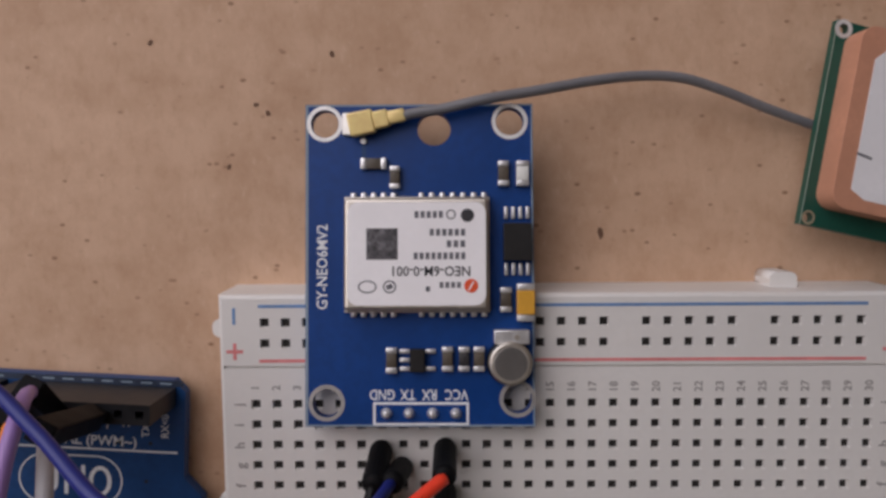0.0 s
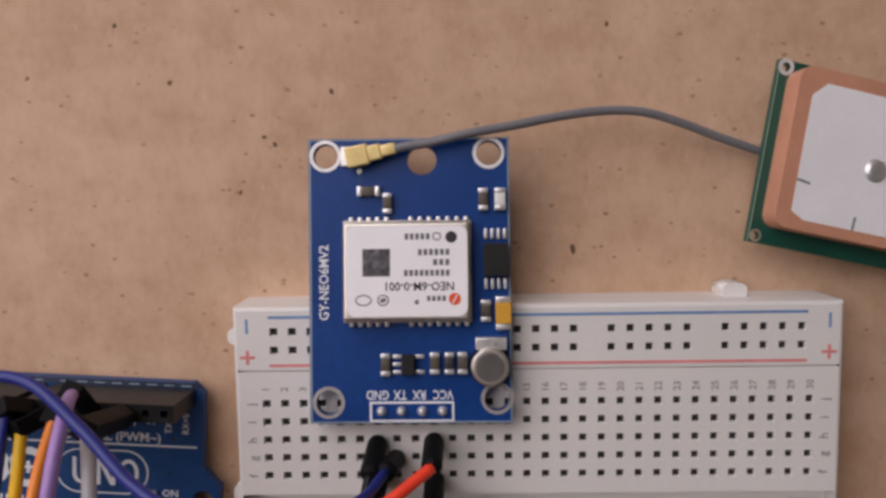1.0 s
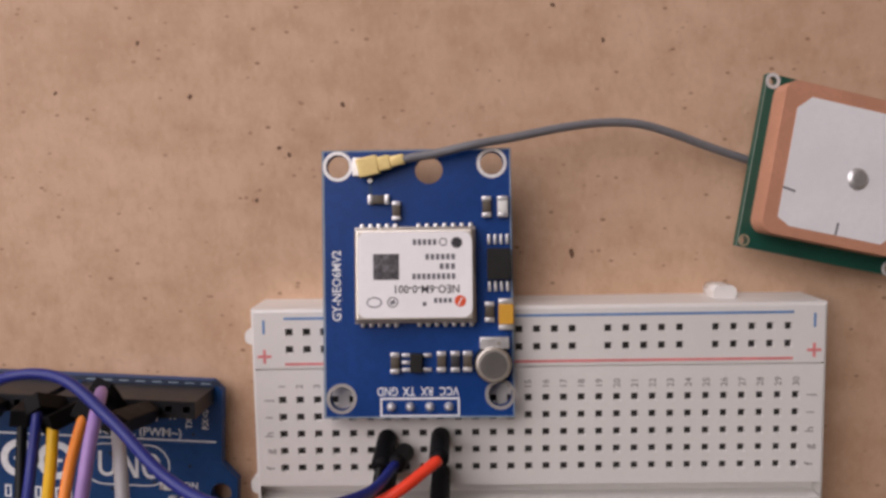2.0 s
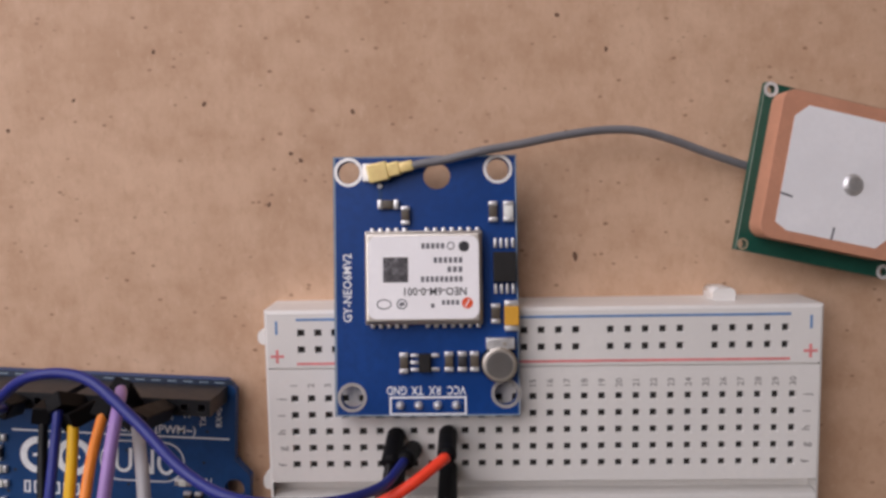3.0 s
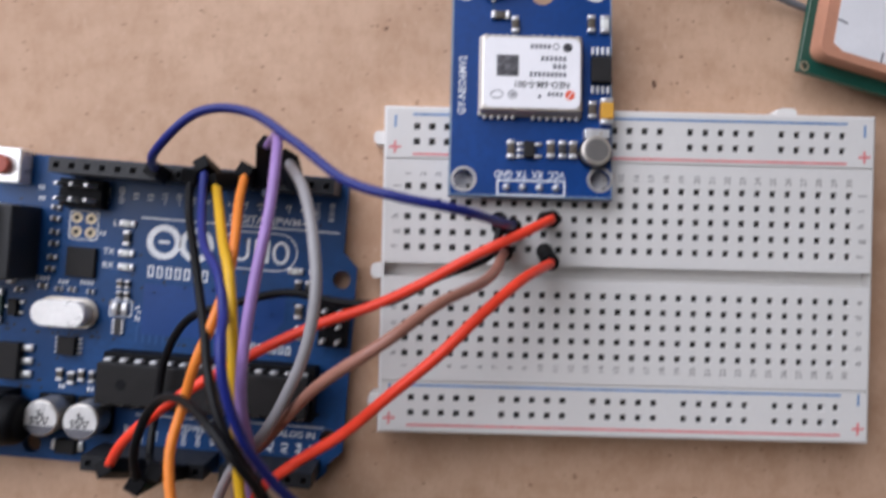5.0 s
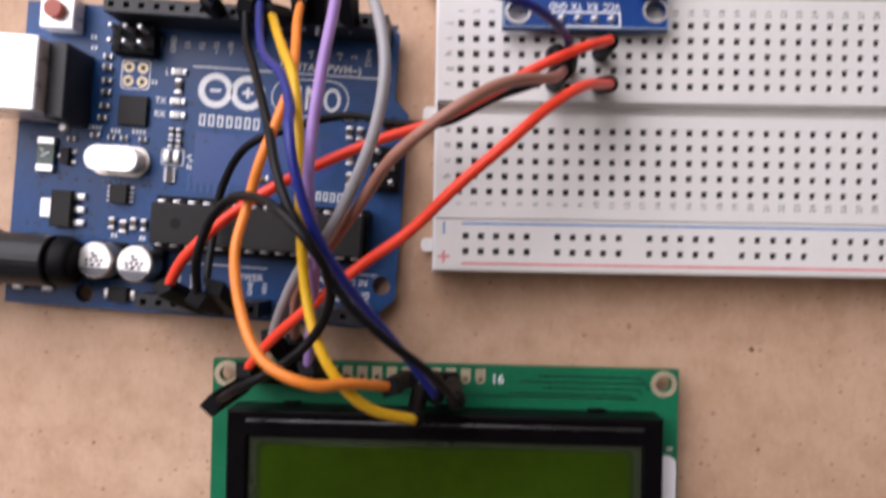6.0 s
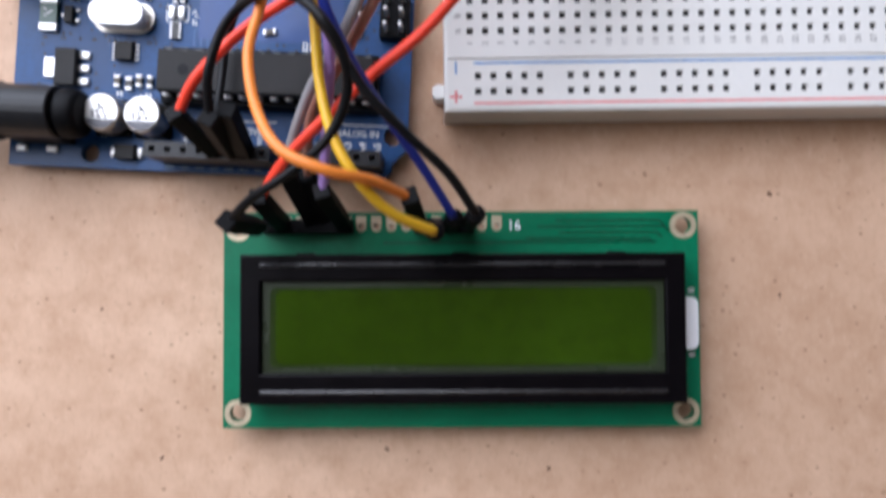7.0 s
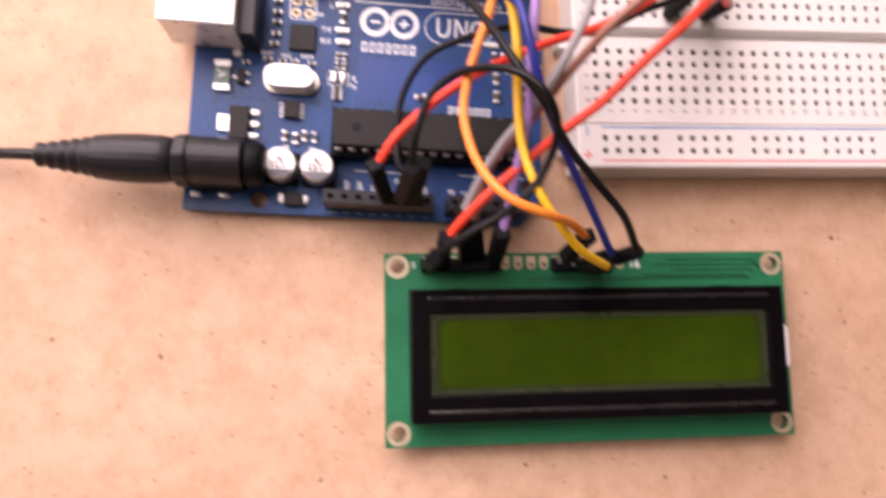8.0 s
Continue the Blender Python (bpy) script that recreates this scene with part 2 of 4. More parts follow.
def lettering(name, text, size, x, y, z, material, parent, rz=0.0, label="", align="CENTER", squeeze=1.0, h=0.03):
    """Printed words as thin flat letters."""
    cu = bpy.data.curves.new(name, "FONT")
    cu.body, cu.size, cu.align_x, cu.align_y, cu.extrude, cu.resolution_u, cu.offset = text, size, align, "CENTER", h / 2, 2, size * 0.012
    ob = bpy.data.objects.new(name, cu)
    me = bpy.data.meshes.new_from_object(ob)
    bpy.data.objects.remove(ob)
    bpy.data.curves.remove(cu)
    me.transform(Matrix.Scale(MM, 4) @ shift(x, y, z + h / 2, rz) @ Matrix.Diagonal((squeeze, 1, 1, 1)))
    me.materials.clear()
    me.materials.append(material)
    o = new(name, me)
    o.parent = parent
    if label:
        tagged(o, label)
    return o


# ---------------------------------------------------------------- room and table
ROOM = 1.6


def wall(name, x0, y0, x1, y1, z0, z1):
    bm = box((x0 + x1) / 2, (y0 + y1) / 2, z0, abs(x1 - x0), abs(y1 - y0), z1 - z0)
    me = bpy.data.meshes.new(name)
    bm.to_mesh(me)
    bm.free()
    me.materials.append(WALL if name != "floor" else FLOOR)
    return tagged(new(name, me), kind="structure", category=name.split("_")[0], label="plain pale painted room surface")


def slab(name, outline, holes, m, thick, material, category):
    """A wall or ceiling with real openings; drawn flat and then stood up."""
    bm = plate(outline, 0, thick, holes)
    bmesh.ops.transform(bm, matrix=m, verts=bm.verts)
    bmesh.ops.recalc_face_normals(bm, faces=bm.faces)
    me = bpy.data.meshes.new(name)
    bm.to_mesh(me)
    bm.free()
    me.materials.append(material)
    return tagged(new(name, me), kind="structure", category=category, label="plain pale painted room surface")


R, WX, NY, TOP = ROOM, -1.0, 0.29, 1.8
wall("floor", WX - 0.1, -R, R, NY + 0.1, -0.83, -0.75)
wall("wall_west", WX - 0.1, -R, WX, NY, -0.75, TOP)
wall("wall_south", WX - 0.1, -R - 0.1, R, -R, -0.75, TOP)
wall("wall_east", R, -R - 0.1, R + 0.1, NY + 0.1, -0.75, TOP)
# north wall: drawn in x and z, with the window opening
slab("wall_north", [(WX - 0.1, -0.75), (R, -0.75), (R, TOP), (WX - 0.1, TOP)], [[(-0.90, 0.03), (0.0, 0.03), (0.0, 0.98), (-0.90, 0.98)]],
     Matrix(((1, 0, 0, 0), (0, 0, 1, NY), (0, 1, 0, 0), (0, 0, 0, 1))), 0.1, WALL, "wall")
# ceiling with two small roof openings
slab("ceiling", [(WX - 0.1, -R - 0.1), (R + 0.1, -R - 0.1), (R + 0.1, NY + 0.1), (WX - 0.1, NY + 0.1)],
     [[(-0.43, -0.56), (-0.316, -0.447), (-0.18, -0.38), (-0.229, -0.47), (-0.338, -0.551)], [(0.36, -0.37), (0.46, -0.352), (0.62, -0.347), (0.62, -0.457), (0.527, -0.488), (0.432, -0.465)]],
     Matrix.Translation((0, 0, TOP)), 0.02, WALL, "ceiling")

table = thing("table", "brown hardboard table top with small dark flecks", "table", pose(0, 0, -0.75))


def table_box(name, *a):
    bm = box(*a)
    bmesh.ops.translate(bm, vec=(0, 0, 750), verts=bm.verts)
    return part(name, bm, BOARD, table)


table_box("tabletop", 0, -110, -18, 1100, 760, 18, 1.0)
for sx in (-1, 1):
    for sy in (-1, 1):
        table_box("leg", sx * 510, -110 + sy * 340, -750, 45, 45, 732, 1.5)
rnd = random.Random(4)
for x, y, a, b in ((-28.2, 57.2, 0.45, 0.35), (6.4, 34.0, 0.9, 0.35), (-41.9, 42.9, 0.4, 0.3), (-36.6, 49.8, 0.5, 0.35), (-51.5, 58.8, 0.4, 0.35),
                   (-83.0, 55.3, 0.4, 0.35), (-91.0, -85.4, 0.6, 0.3), (-120.5, -61.7, 0.5, 0.3), (5.0, 53.5, 0.4, 0.3), (15.5, -40.5, 0.5, 0.5),
                   (11.1, 65.9, 0.4, 0.3), (3.6, 71.2, 0.45, 0.3), (-72.2, 59.8, 0.4, 0.25), (-59.1, 67.0, 0.35, 0.3), (-38.1, 50.9, 0.4, 0.3), (-51.8, -84.2, 0.5, 0.3),
                   (16.9, -58.2, 0.4, 0.3), (25.9, -94.3, 0.5, 0.25), (-101.6, -59.4, 0.35, 0.25), (-23.8, -87.8, 0.4, 0.3), (-140.0, -58.0, 0.5, 0.3)):
    n = 9
    loop = [(a * math.cos(2 * math.pi * k / n) * rnd.uniform(0.7, 1.2), b * math.sin(2 * math.pi * k / n) * rnd.uniform(0.7, 1.2)) for k in range(n)]
    ob = part("fleck", plate(loop, 750.0, 0.03), FLECK, table, flat=True)
    ob.location = (x * MM, y * MM, 0)
    ob.rotation_euler = (0, 0, rnd.uniform(0, 3))

# ---------------------------------------------------------------- breadboard
P = 2.54
bb = thing("breadboard", "off-white plastic breadboard with rows of square holes on the table", "breadboard", pose(0, 0, 0))
ZB = 8.5
EX, EY = 41.1, 27.4


def breadboard_body():
    verts, faces = [], []

    def quad(*pts):
        k = len(verts)
        verts.extend(pts)
        faces.append((k, k + 1, k + 2, k + 3))

    def flat(x0, y0, x1, y1, z=ZB):
        if x1 - x0 > 1e-6 and y1 - y0 > 1e-6:
            quad((x0, y0, z), (x1, y0, z), (x1, y1, z), (x0, y1, z))

    def cell(cx, cy):
        h = P / 2
        levels = [(h, ZB), (0.56, ZB), (0.50, ZB - 0.18), (0.50, ZB - 3.0)]
        loops = [[(cx - a, cy - a, z), (cx + a, cy - a, z), (cx + a, cy + a, z), (cx - a, cy + a, z)] for a, z in levels]
        for lo, li in zip(loops, loops[1:]):
            for k in range(4):
                quad(lo[k], lo[(k + 1) % 4], li[(k + 1) % 4], li[k])

    def row(cy, xs, x_lo, x_hi):
        """One row of sockets from the left edge to the right edge."""
        x = x_lo
        for cx in xs:
            flat(x, cy - P / 2, cx - P / 2, cy + P / 2)
            cell(cx, cy)
            x = cx + P / 2
        flat(x, cy - P / 2, x_hi, cy + P / 2)

    c = 0.5
    xl, xh, yh = -EX + c, EX - c, EY - c
    rail = [(k - 14) * P for k in range(29) if k % 6 != 5]
    main = [(k - 14.5) * P for k in range(30)]
    for s in (1, -1):
        for y in (21.45, 23.99):
            row(s * y, rail, xl, xh)
        for k in range(5):
            row(s * (3.84 + k * P), main, xl, xh)
        for y0, y1 in ((25.26, yh), (18.75, 20.18), (15.27, 18.45), (1.15, 2.57)):
            flat(xl, min(s * y0, s * y1), xh, max(s * y0, s * y1))
        # seam between rail strip and main block
        flat(xl, min(s * 18.45, s * 18.75), xh, max(s * 18.45, s * 18.75), ZB - 0.5)
        for y in (18.45, 18.75):
            quad((xl, s * y, ZB), (xh, s * y, ZB), (xh, s * y, ZB - 0.5), (xl, s * y, ZB - 0.5))
        # ravine walls
        quad((xl, s * 1.15, ZB), (xh, s * 1.15, ZB), (EX, s * 1.15, ZB - 3.2), (-EX, s * 1.15, ZB - 3.2))
    quad((-EX, -1.15, ZB - 3.2), (EX, -1.15, ZB - 3.2), (EX, 1.15, ZB - 3.2), (-EX, 1.15, ZB - 3.2))
    # rounded rim, sides and underside
    rim = [(xl, yh, ZB), (xl - c * 0.7, yh + c * 0.7, ZB - c * 0.3), (-EX, EY, ZB - c), (-EX - 0.12, EY + 0.12, 0.0)]
    for (xa, ya, za), (xb, yb, zb) in zip(rim, rim[1:]):
        a = [(xa, -ya, za), (-xa, -ya, za), (-xa, ya, za), (xa, ya, za)]
        b = [(xb, -yb, zb), (-xb, -yb, zb), (-xb, yb, zb), (xb, yb, zb)]
        for k in range(4):
            quad(a[k], a[(k + 1) % 4], b[(k + 1) % 4], b[k])
    x0, y0 = EX + 0.12, EY + 0.12
    quad((-x0, -y0, 0), (-x0, y0, 0), (x0, y0, 0), (x0, -y0, 0))
    me = bpy.data.meshes.new("body")
    me.from_pydata([(x * MM, y * MM, z * MM) for x, y, z in verts], [], faces)
    me.materials.append(ABS)
    ob = new("body", me)
    ob.parent = bb
    return ob


breadboard_body()
# near-black blocks fill the sockets: the shade down inside them is painted
shade_blocks = bmesh.new()
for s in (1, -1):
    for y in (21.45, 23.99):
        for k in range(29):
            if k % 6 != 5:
                box((k - 14) * P, s * y, ZB - 3.1, 1.02, 1.02, 2.55, bm=shade_blocks)
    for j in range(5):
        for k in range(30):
            box((k - 14.5) * P, s * (3.84 + j * P), ZB - 3.1, 1.02, 1.02, 2.55, bm=shade_blocks)
tagged(part("socket_contact", shade_blocks, HOLE_SHADE, bb, "near-black blocks painting the shade inside the sockets", flat=True), kind="stuff")
for s in (1, -1):
    blue_y, red_y = (26.0, 19.35) if s > 0 else (-19.35, -26.0)
    part("blue_stripe", box(0, blue_y, ZB, 72.5, 0.38, 0.04), PRINT_BLUE, bb, "blue printed rail stripe", flat=True)
    part("red_stripe", box(0, red_y, ZB, 72.5, 0.38, 0.04), PRINT_RED, bb, "red printed rail stripe", flat=True)
    for sx in (-1, 1):
        ym, yp = (24.8, 20.5) if s > 0 else (-20.1, -24.9)
        part("minus_mark", box(sx * 39.2, ym, ZB, 0.35, 2.0, 0.04), PRINT_BLUE, bb, flat=True)
        plus = box(sx * 39.2, yp, ZB, 0.4, 2.0, 0.04)
        box(sx * 39.2, yp, ZB + 0.004, 2.0, 0.4, 0.04, bm=plus)
        part("plus_mark", plus, PRINT_RED, bb, flat=True)
    for k in range(30):
        lettering("column_number", str(k + 1), 1.35, (k - 14.5) * P, s * 16.05, ZB, PRINT_GREY, bb, rz=90)
    for j in range(5):
        letter = "abcdefghij"[5 + j if s > 0 else 4 - j]
        for sx in (-1, 1):
            lettering("row_letter", letter, 1.7, sx * 38.9, s * (3.84 + j * P), ZB, PRINT_GREY, bb, rz=90)
for x, y, sx, sy in ((-42.0, 22.6, 2.4, 2.3), (-42.0, -0.4, 2.4, 2.6), (-42.0, -22.9, 2.4, 2.3), (28.1, 28.1, 3.4, 2.4), (-28.1, 28.1, 3.4, 2.4)):
    part("locking_tab", plate(rounded(x - sx / 2, y - sy / 2, x + sx / 2, y + sy / 2, 0.9), 0.4, 4.2), ABS, bb)

# ---------------------------------------------------------------- shared small parts


def smd(name, x, y, z, lx, ly, h, body, parent, rz=0.0):
    """A two-ended chip part: a body with bright soldered ends; lx is its length."""
    ob = part(name, box(x, y, z, lx * 0.56, ly * 0.94, h, 0.06, rz), body, parent)
    c, s = math.cos(radians(rz)), math.sin(radians(rz))
    for k in (-1, 1):
        d = k * lx * 0.39
        part("solder_end", box(x + d * c, y + d * s, z, lx * 0.22, ly, h * 1.04, 0.08, rz), SOLDER, ob)
    return ob


def leads(parent, x, ys, z, lx, ly, h=0.35):
    for y in ys:
        part("lead", box(x, y, z, lx, ly, h, 0.08), SOLDER, parent)


def female_header(name, xs, y, z, h, parent):
    """A socket strip with open square sockets."""
    x0, x1 = min(xs) - P / 2, max(xs) + P / 2
    holes = [[(x - 0.48, y - 0.48), (x - 0.48, y + 0.48), (x + 0.48, y + 0.48), (x + 0.48, y - 0.48)] for x in xs]
    strip = plate([(x0, y - 1.25), (x1, y - 1.25), (x1, y + 1.25), (x0, y + 1.25)], z, h, holes)
    return part(name, strip, HEADER, parent, flat=True)


# ---------------------------------------------------------------- positioning module
GPS_AT = (-16.72, 14.77, 11.45)
gps = thing("gps_module", "blue receiver board with a shielded chip, pinned into the breadboard", "circuit board", pose(*(v * MM for v in GPS_AT), -6.5, 0, -0.2) @ Matrix.Scale(1.013, 4))
gps_holes = [(-11.15, 32.55, 1.62), (10.35, 32.75, 1.62), (-10.85, 0.25, 1.62), (11.1, 0.7, 1.62), (1.57, 31.9, 1.95)]
part("circuit_board", plate([(-13.3, -2.45), (13.1, -2.45), (13.0, 34.8), (-13.4, 34.8)], -1.5, 1.5, [circle(x, y, r, 28) for x, y, r in gps_holes]), BLUE_PCB, gps, flat=True)
# the two lower rings are painted greyer, as shaded
for x, y, r in gps_holes[:4]:
    part("hole_ring", ring(x, y, 0.0, 2.1, 1.64), RING if y > 20 else RING_SHADED, gps, flat=True)
# silkscreen frame line round the edge
part("edge_line", plate([(-13.25, -2.4), (13.05, -2.4), (12.95, 34.75), (-13.35, 34.75)], 0.0, 0.03, [[(-12.98, -2.22), (12.88, -2.22), (12.78, 34.58), (-13.08, 34.58)]]), PCB_EDGE, gps, flat=True)
can = part("shield_can", box(-0.4, 17.3, 0.25, 16.4, 12.8, 2.1, 0.5, seg=3), SATIN, gps, "tin shield can with a white label")
part("can_base", box(-0.4, 17.3, 0.0, 16.7, 13.3, 0.8, 0.1), SATIN, can)
label = part("label", plate(rounded(-8.15, 11.55, 7.4, 23.15, 1.2), 2.36, 0.05), LABEL, can, "white printed label", flat=True)
for y0, tops in ((23.95, 1), (10.62, -1)):
    for xs in ([-7.7 + 1.15 * k for k in range(5)], [0.1 + 1.2 * k for k in range(7)]):
        for x in xs:
            part("castellation", box(x, y0, 0.0, 0.62, 0.95, 0.7, 0.12), SOLDER, can)
ZL = 2.42
part("dot", cyl(5.35, 21.65, ZL, 0.75, 0.03, 20), INK, label, flat=True)
part("orange_mark", cyl(5.75, 13.75, ZL, 0.78, 0.03, 20), ORANGE_DOT, label, flat=True)
part("printed_patch", box(-4.25, 18.45, ZL, 3.5, 3.5, 0.03), MOTTLED, label, "dark printed square", flat=True)
part("orange_slash", box(5.75, 13.75, ZL + 0.03, 1.1, 0.16, 0.02, 0, 60), LABEL, label, flat=True)
lettering("label_code", "NEO-6M-0-001", 1.55, 1.2, 15.45, ZL, INK, label, rz=180, squeeze=0.92)
for x, y, w, hh in ((3.1, 19.75, 4.2, 0.95), (4.05, 18.45, 2.3, 0.95), (2.2, 17.1, 6.0, 0.95), (3.4, 13.85, 2.6, 0.8), (0.9, 13.4, 0.7, 0.7), (1.0, 21.75, 3.4, 0.95)):
    step = 0.62
    n = max(1, int(w / step))
    for k in range(n):
        part("print_bar", box(x - w / 2 + (k + 0.5) * w / n, y, ZL, w / n * 0.66, hh * 0.8, 0.03), INK_GREY, label, flat=True)
part("print_ring", ring(3.5, 21.75, ZL, 0.55, 0.4), INK_GREY, label, flat=True)
for x, rx in ((-5.9, 1.05), (-3.4, 0.75)):
    loop = [(x + rx * math.cos(a / 12 * math.pi), 13.65 + 0.72 * math.sin(a / 12 * math.pi)) for a in range(24)]
    loop2 = [(x + (rx - 0.16) * math.cos(a / 12 * math.pi), 13.65 + 0.56 * math.sin(a / 12 * math.pi)) for a in range(24)]
    part("print_oval", plate(loop, ZL, 0.03, [loop2]), INK_GREY, label, flat=True)
part("print_bar", box(-3.4, 13.65, ZL, 0.7, 0.5, 0.03, 0, 20), INK_GREY, label, flat=True)
# antenna socket and matching parts
part("antenna_socket", box(-7.85, 32.4, 0, 2.4, 2.6, 0.7, 0.15), SILVER, gps)
smd("chip_part", -5.4, 27.8, 0, 3.0, 1.3, 0.8, CAPACITOR, gps)
smd("chip_part", -2.95, 26.2, 0, 2.6, 1.2, 0.8, CAPACITOR, gps, 90)
part("antenna_trace", box(-6.6, 29.6, 0.0, 0.5, 2.8, 0.03), UNO_PCB, gps, flat=True)
part("solder_dot", cyl(-6.6, 30.5, 0, 0.4, 0.3, 12, 0.1), SOLDER, gps)
smd("chip_part", 9.55, 26.6, 0, 2.9, 1.25, 0.8, CAPACITOR, gps, 90)
smd("chip_part", 11.75, 26.6, 0, 2.9, 1.45, 0.8, LED_WHITE, gps, 90)
ic = part("memory_chip", box(11.1, 18.7, 0.1, 3.2, 4.3, 1.3, 0.1), CHIP, gps)
for k in range(4):
    for y in (22.1, 15.6):
        part("lead", box(9.85 + 0.83 * k, y, 0, 0.45, 1.4, 0.4, 0.08), SOLDER, ic)
smd("chip_part", 9.75, 12.1, 0, 2.8, 1.3, 0.8, CAPACITOR, gps, 90)
tan = part("tantalum_capacitor", box(12.0, 11.8, 0, 2.0, 2.7, 1.5, 0.12), TANTALUM, gps, "yellow tantalum capacitor")
for y in (13.55, 10.05):
    part("solder_end", box(12.0, y, 0, 2.0, 0.8, 1.2, 0.1), SOLDER, tan)
cell = part("backup_cell", cyl(10.15, 5.0, 0.5, 2.45, 1.6, 36, 0.3), SATIN, gps, "round steel backup cell")
part("cell_base", cyl(10.15, 5.0, 0.0, 2.62, 0.7, 36, 0.1), BLACK, cell)
part("cell_top", cyl(10.15, 5.0, 2.1, 1.85, 0.12, 32, 0.05), CELL_TOP, cell, "dull steel cap")
part("cell_tab", box(10.35, 7.9, 0.0, 4.0, 1.6, 1.5, 0.15), SOLDER, cell)
part("weld_spot", cyl(10.9, 7.9, 1.5, 0.3, 0.12, 12), SATIN, cell)
smd("chip_part", -3.35, 5.2, 0, 2.9, 1.25, 0.8, CAPACITOR, gps, 90)
reg = part("regulator", box(-0.4, 5.2, 0.1, 1.7, 2.6, 1.0, 0.1), CHIP, gps)
leads(reg, -1.85, (4.2, 5.2, 6.2), 0, 1.2, 0.5)
leads(reg, 1.1, (4.2, 6.2), 0, 1.2, 0.5)
for x, bdy in ((3.05, CAPACITOR), (4.95, RESISTOR), (6.65, CAPACITOR)):
    smd("chip_part", x, 5.35, 0, 2.8, 1.25, 0.8, bdy, gps, 90)
for k, w in enumerate(("GND", "TX", "RX", "VCC")):
    lettering("pin_name", w, 1.7, (-4.45, -1.5, 1.0, 4.05)[k], 1.25, 0.0, SILK, gps, rz=180, squeeze=0.78)
lettering("board_code", "GY-NEO6MV2", 1.75, -11.35, 15.9, 0.0, SILK, gps, rz=90, squeeze=0.92)
part("pin_frame", plate([(-5.5, -2.3), (5.5, -2.3), (5.5, 0.35), (-5.5, 0.35)], 0, 0.03, [[(-5.22, -2.02), (5.22, -2.02), (5.22, 0.07), (-5.22, 0.07)]]), SILK, gps, flat=True)
part("pin_strip", box(0, -0.75, -4.0, 10.4, 2.4, 2.5, 0.2), BLACK, gps)
for x in (-3.95, -1.35, 1.35, 4.0):
    pin = part("pin", box(x, -0.9, -7.0, 0.64, 0.64, 7.9, 0.1), SOLDER, gps)
    part("solder_joint", cyl(x, -0.9, 0.0, 0.72, 0.65, 16, 0.12, r2=0.36), SOLDER, pin)

# ---------------------------------------------------------------- patch antenna with its thin cable
ant = thing("patch_antenna", "pink ceramic patch antenna on green board with thin grey cable", "antenna", pose(43.4 * MM, 45.0 * MM, 3.85 * MM, -5.5, 7.5, -12.2))
H = 12.55
aholes = [(sx * 11.6, sy * 11.6) for sx in (-1, 1) for sy in (-1, 1)]
part("circuit_board", plate([(-H, -H), (H, -H), (H, H), (-H, H)], -1.0, 1.0, [circle(x, y, 0.62, 20) for x, y in aholes]), DARK_GREEN, ant, flat=True)
for x, y in aholes:
    part("hole_ring", ring(x, y, 0.0, 1.15 if (x > 0 or y > 0) else 0.85, 0.63), RING if (x > 0 or y > 0) else GOLD_PAD, ant, flat=True)
part("board_edge", plate([(-H - 0.03, -H - 0.03), (-H + 0.06, -H - 0.03), (-H + 0.06, H + 0.03), (-H - 0.03, H + 0.03)], -0.06, 0.07), CUT_EDGE, ant, "pale cut edge", flat=True)
part("shield", box(-2.8, -2.8, -2.2, 14, 14, 1.2, 0.3), SATIN, ant)
C = 10.75
cer = plate(rounded(-C - 0.4, -C + 0.55, C + 0.3, C + 0.75, 1.9, 7), 0.0, 2.9)
bev(cer, [v for v in cer.verts if v.co.z > 2.5], 0.7, 4)
cer = part("ceramic_block", cer, CERAMIC, ant, "pink ceramic block", flat=True)
k = 1.9
E0, E1, F0, F1 = -9.0, 9.1, -8.75, 9.6
part("electrode", plate([(E0 + k, F0), (E1 - k, F0), (E1, F0 + k), (E1, F1 - k), (E1 - k, F1), (E0 + k, F1), (E0, F1 - k), (E0, F0 + k * 0.5)], 2.9, 0.05), ELECTRODE, cer, "silvery white face with clipped corners", flat=True)
part("solder_bump", cyl(1.9, -0.3, 2.94, 1.75, 0.5, 28, 0.2, r2=1.1), SOLDER, cer)
part("ink_tick", box(E0 + 0.9, -3.7, 2.95, 2.0, 0.3, 0.02, 0, -8), INK_GREY, cer, flat=True)
part("ink_tick", box(0.1, F0 + 0.9, 2.95, 0.3, 1.8, 0.02, 0, -4), INK_GREY, cer, flat=True)


def in_frame_of(ob, pts):
    inv = ob.matrix_basis.inverted()
    return [(inv @ (Vector(p) * MM)) / MM for p in pts]


coax = [(-19.8, 47.95, 8.9), (-17.5, 48.55, 9.0), (-13.8, 49.1, 9.0), (-8.8, 50.2, 8.8), (-2.9, 51.2, 8.0), (4.0, 52.5, 6.6), (10.0, 53.2, 5.4),
        (15.2, 53.0, 4.6), (20.5, 51.6, 3.6), (25.9, 49.7, 2.6), (31.4, 47.9, 1.8), (34.5, 46.9, 1.5), (38.0, 45.6, 1.6)]
cable = part("cable", tube(smooth_path(in_frame_of(ant, coax)), 0.62, 10), CABLE_GREY, ant, "thin grey coaxial cable")
plug = bmesh.new()
for x0, x1, w, z0, h in ((-24.9, -21.9, 2.7, 8.1, 1.7), (-22.1, -20.2, 2.0, 8.3, 1.4), (-20.5, -18.3, 1.5, 8.3, 1.3)):
    box((x0 + x1) / 2, 47.5 + 0.19 * ((x0 + x1) / 2 + 23.3), z0, x1 - x0, w, h, 0.25, 11, bm=plug)
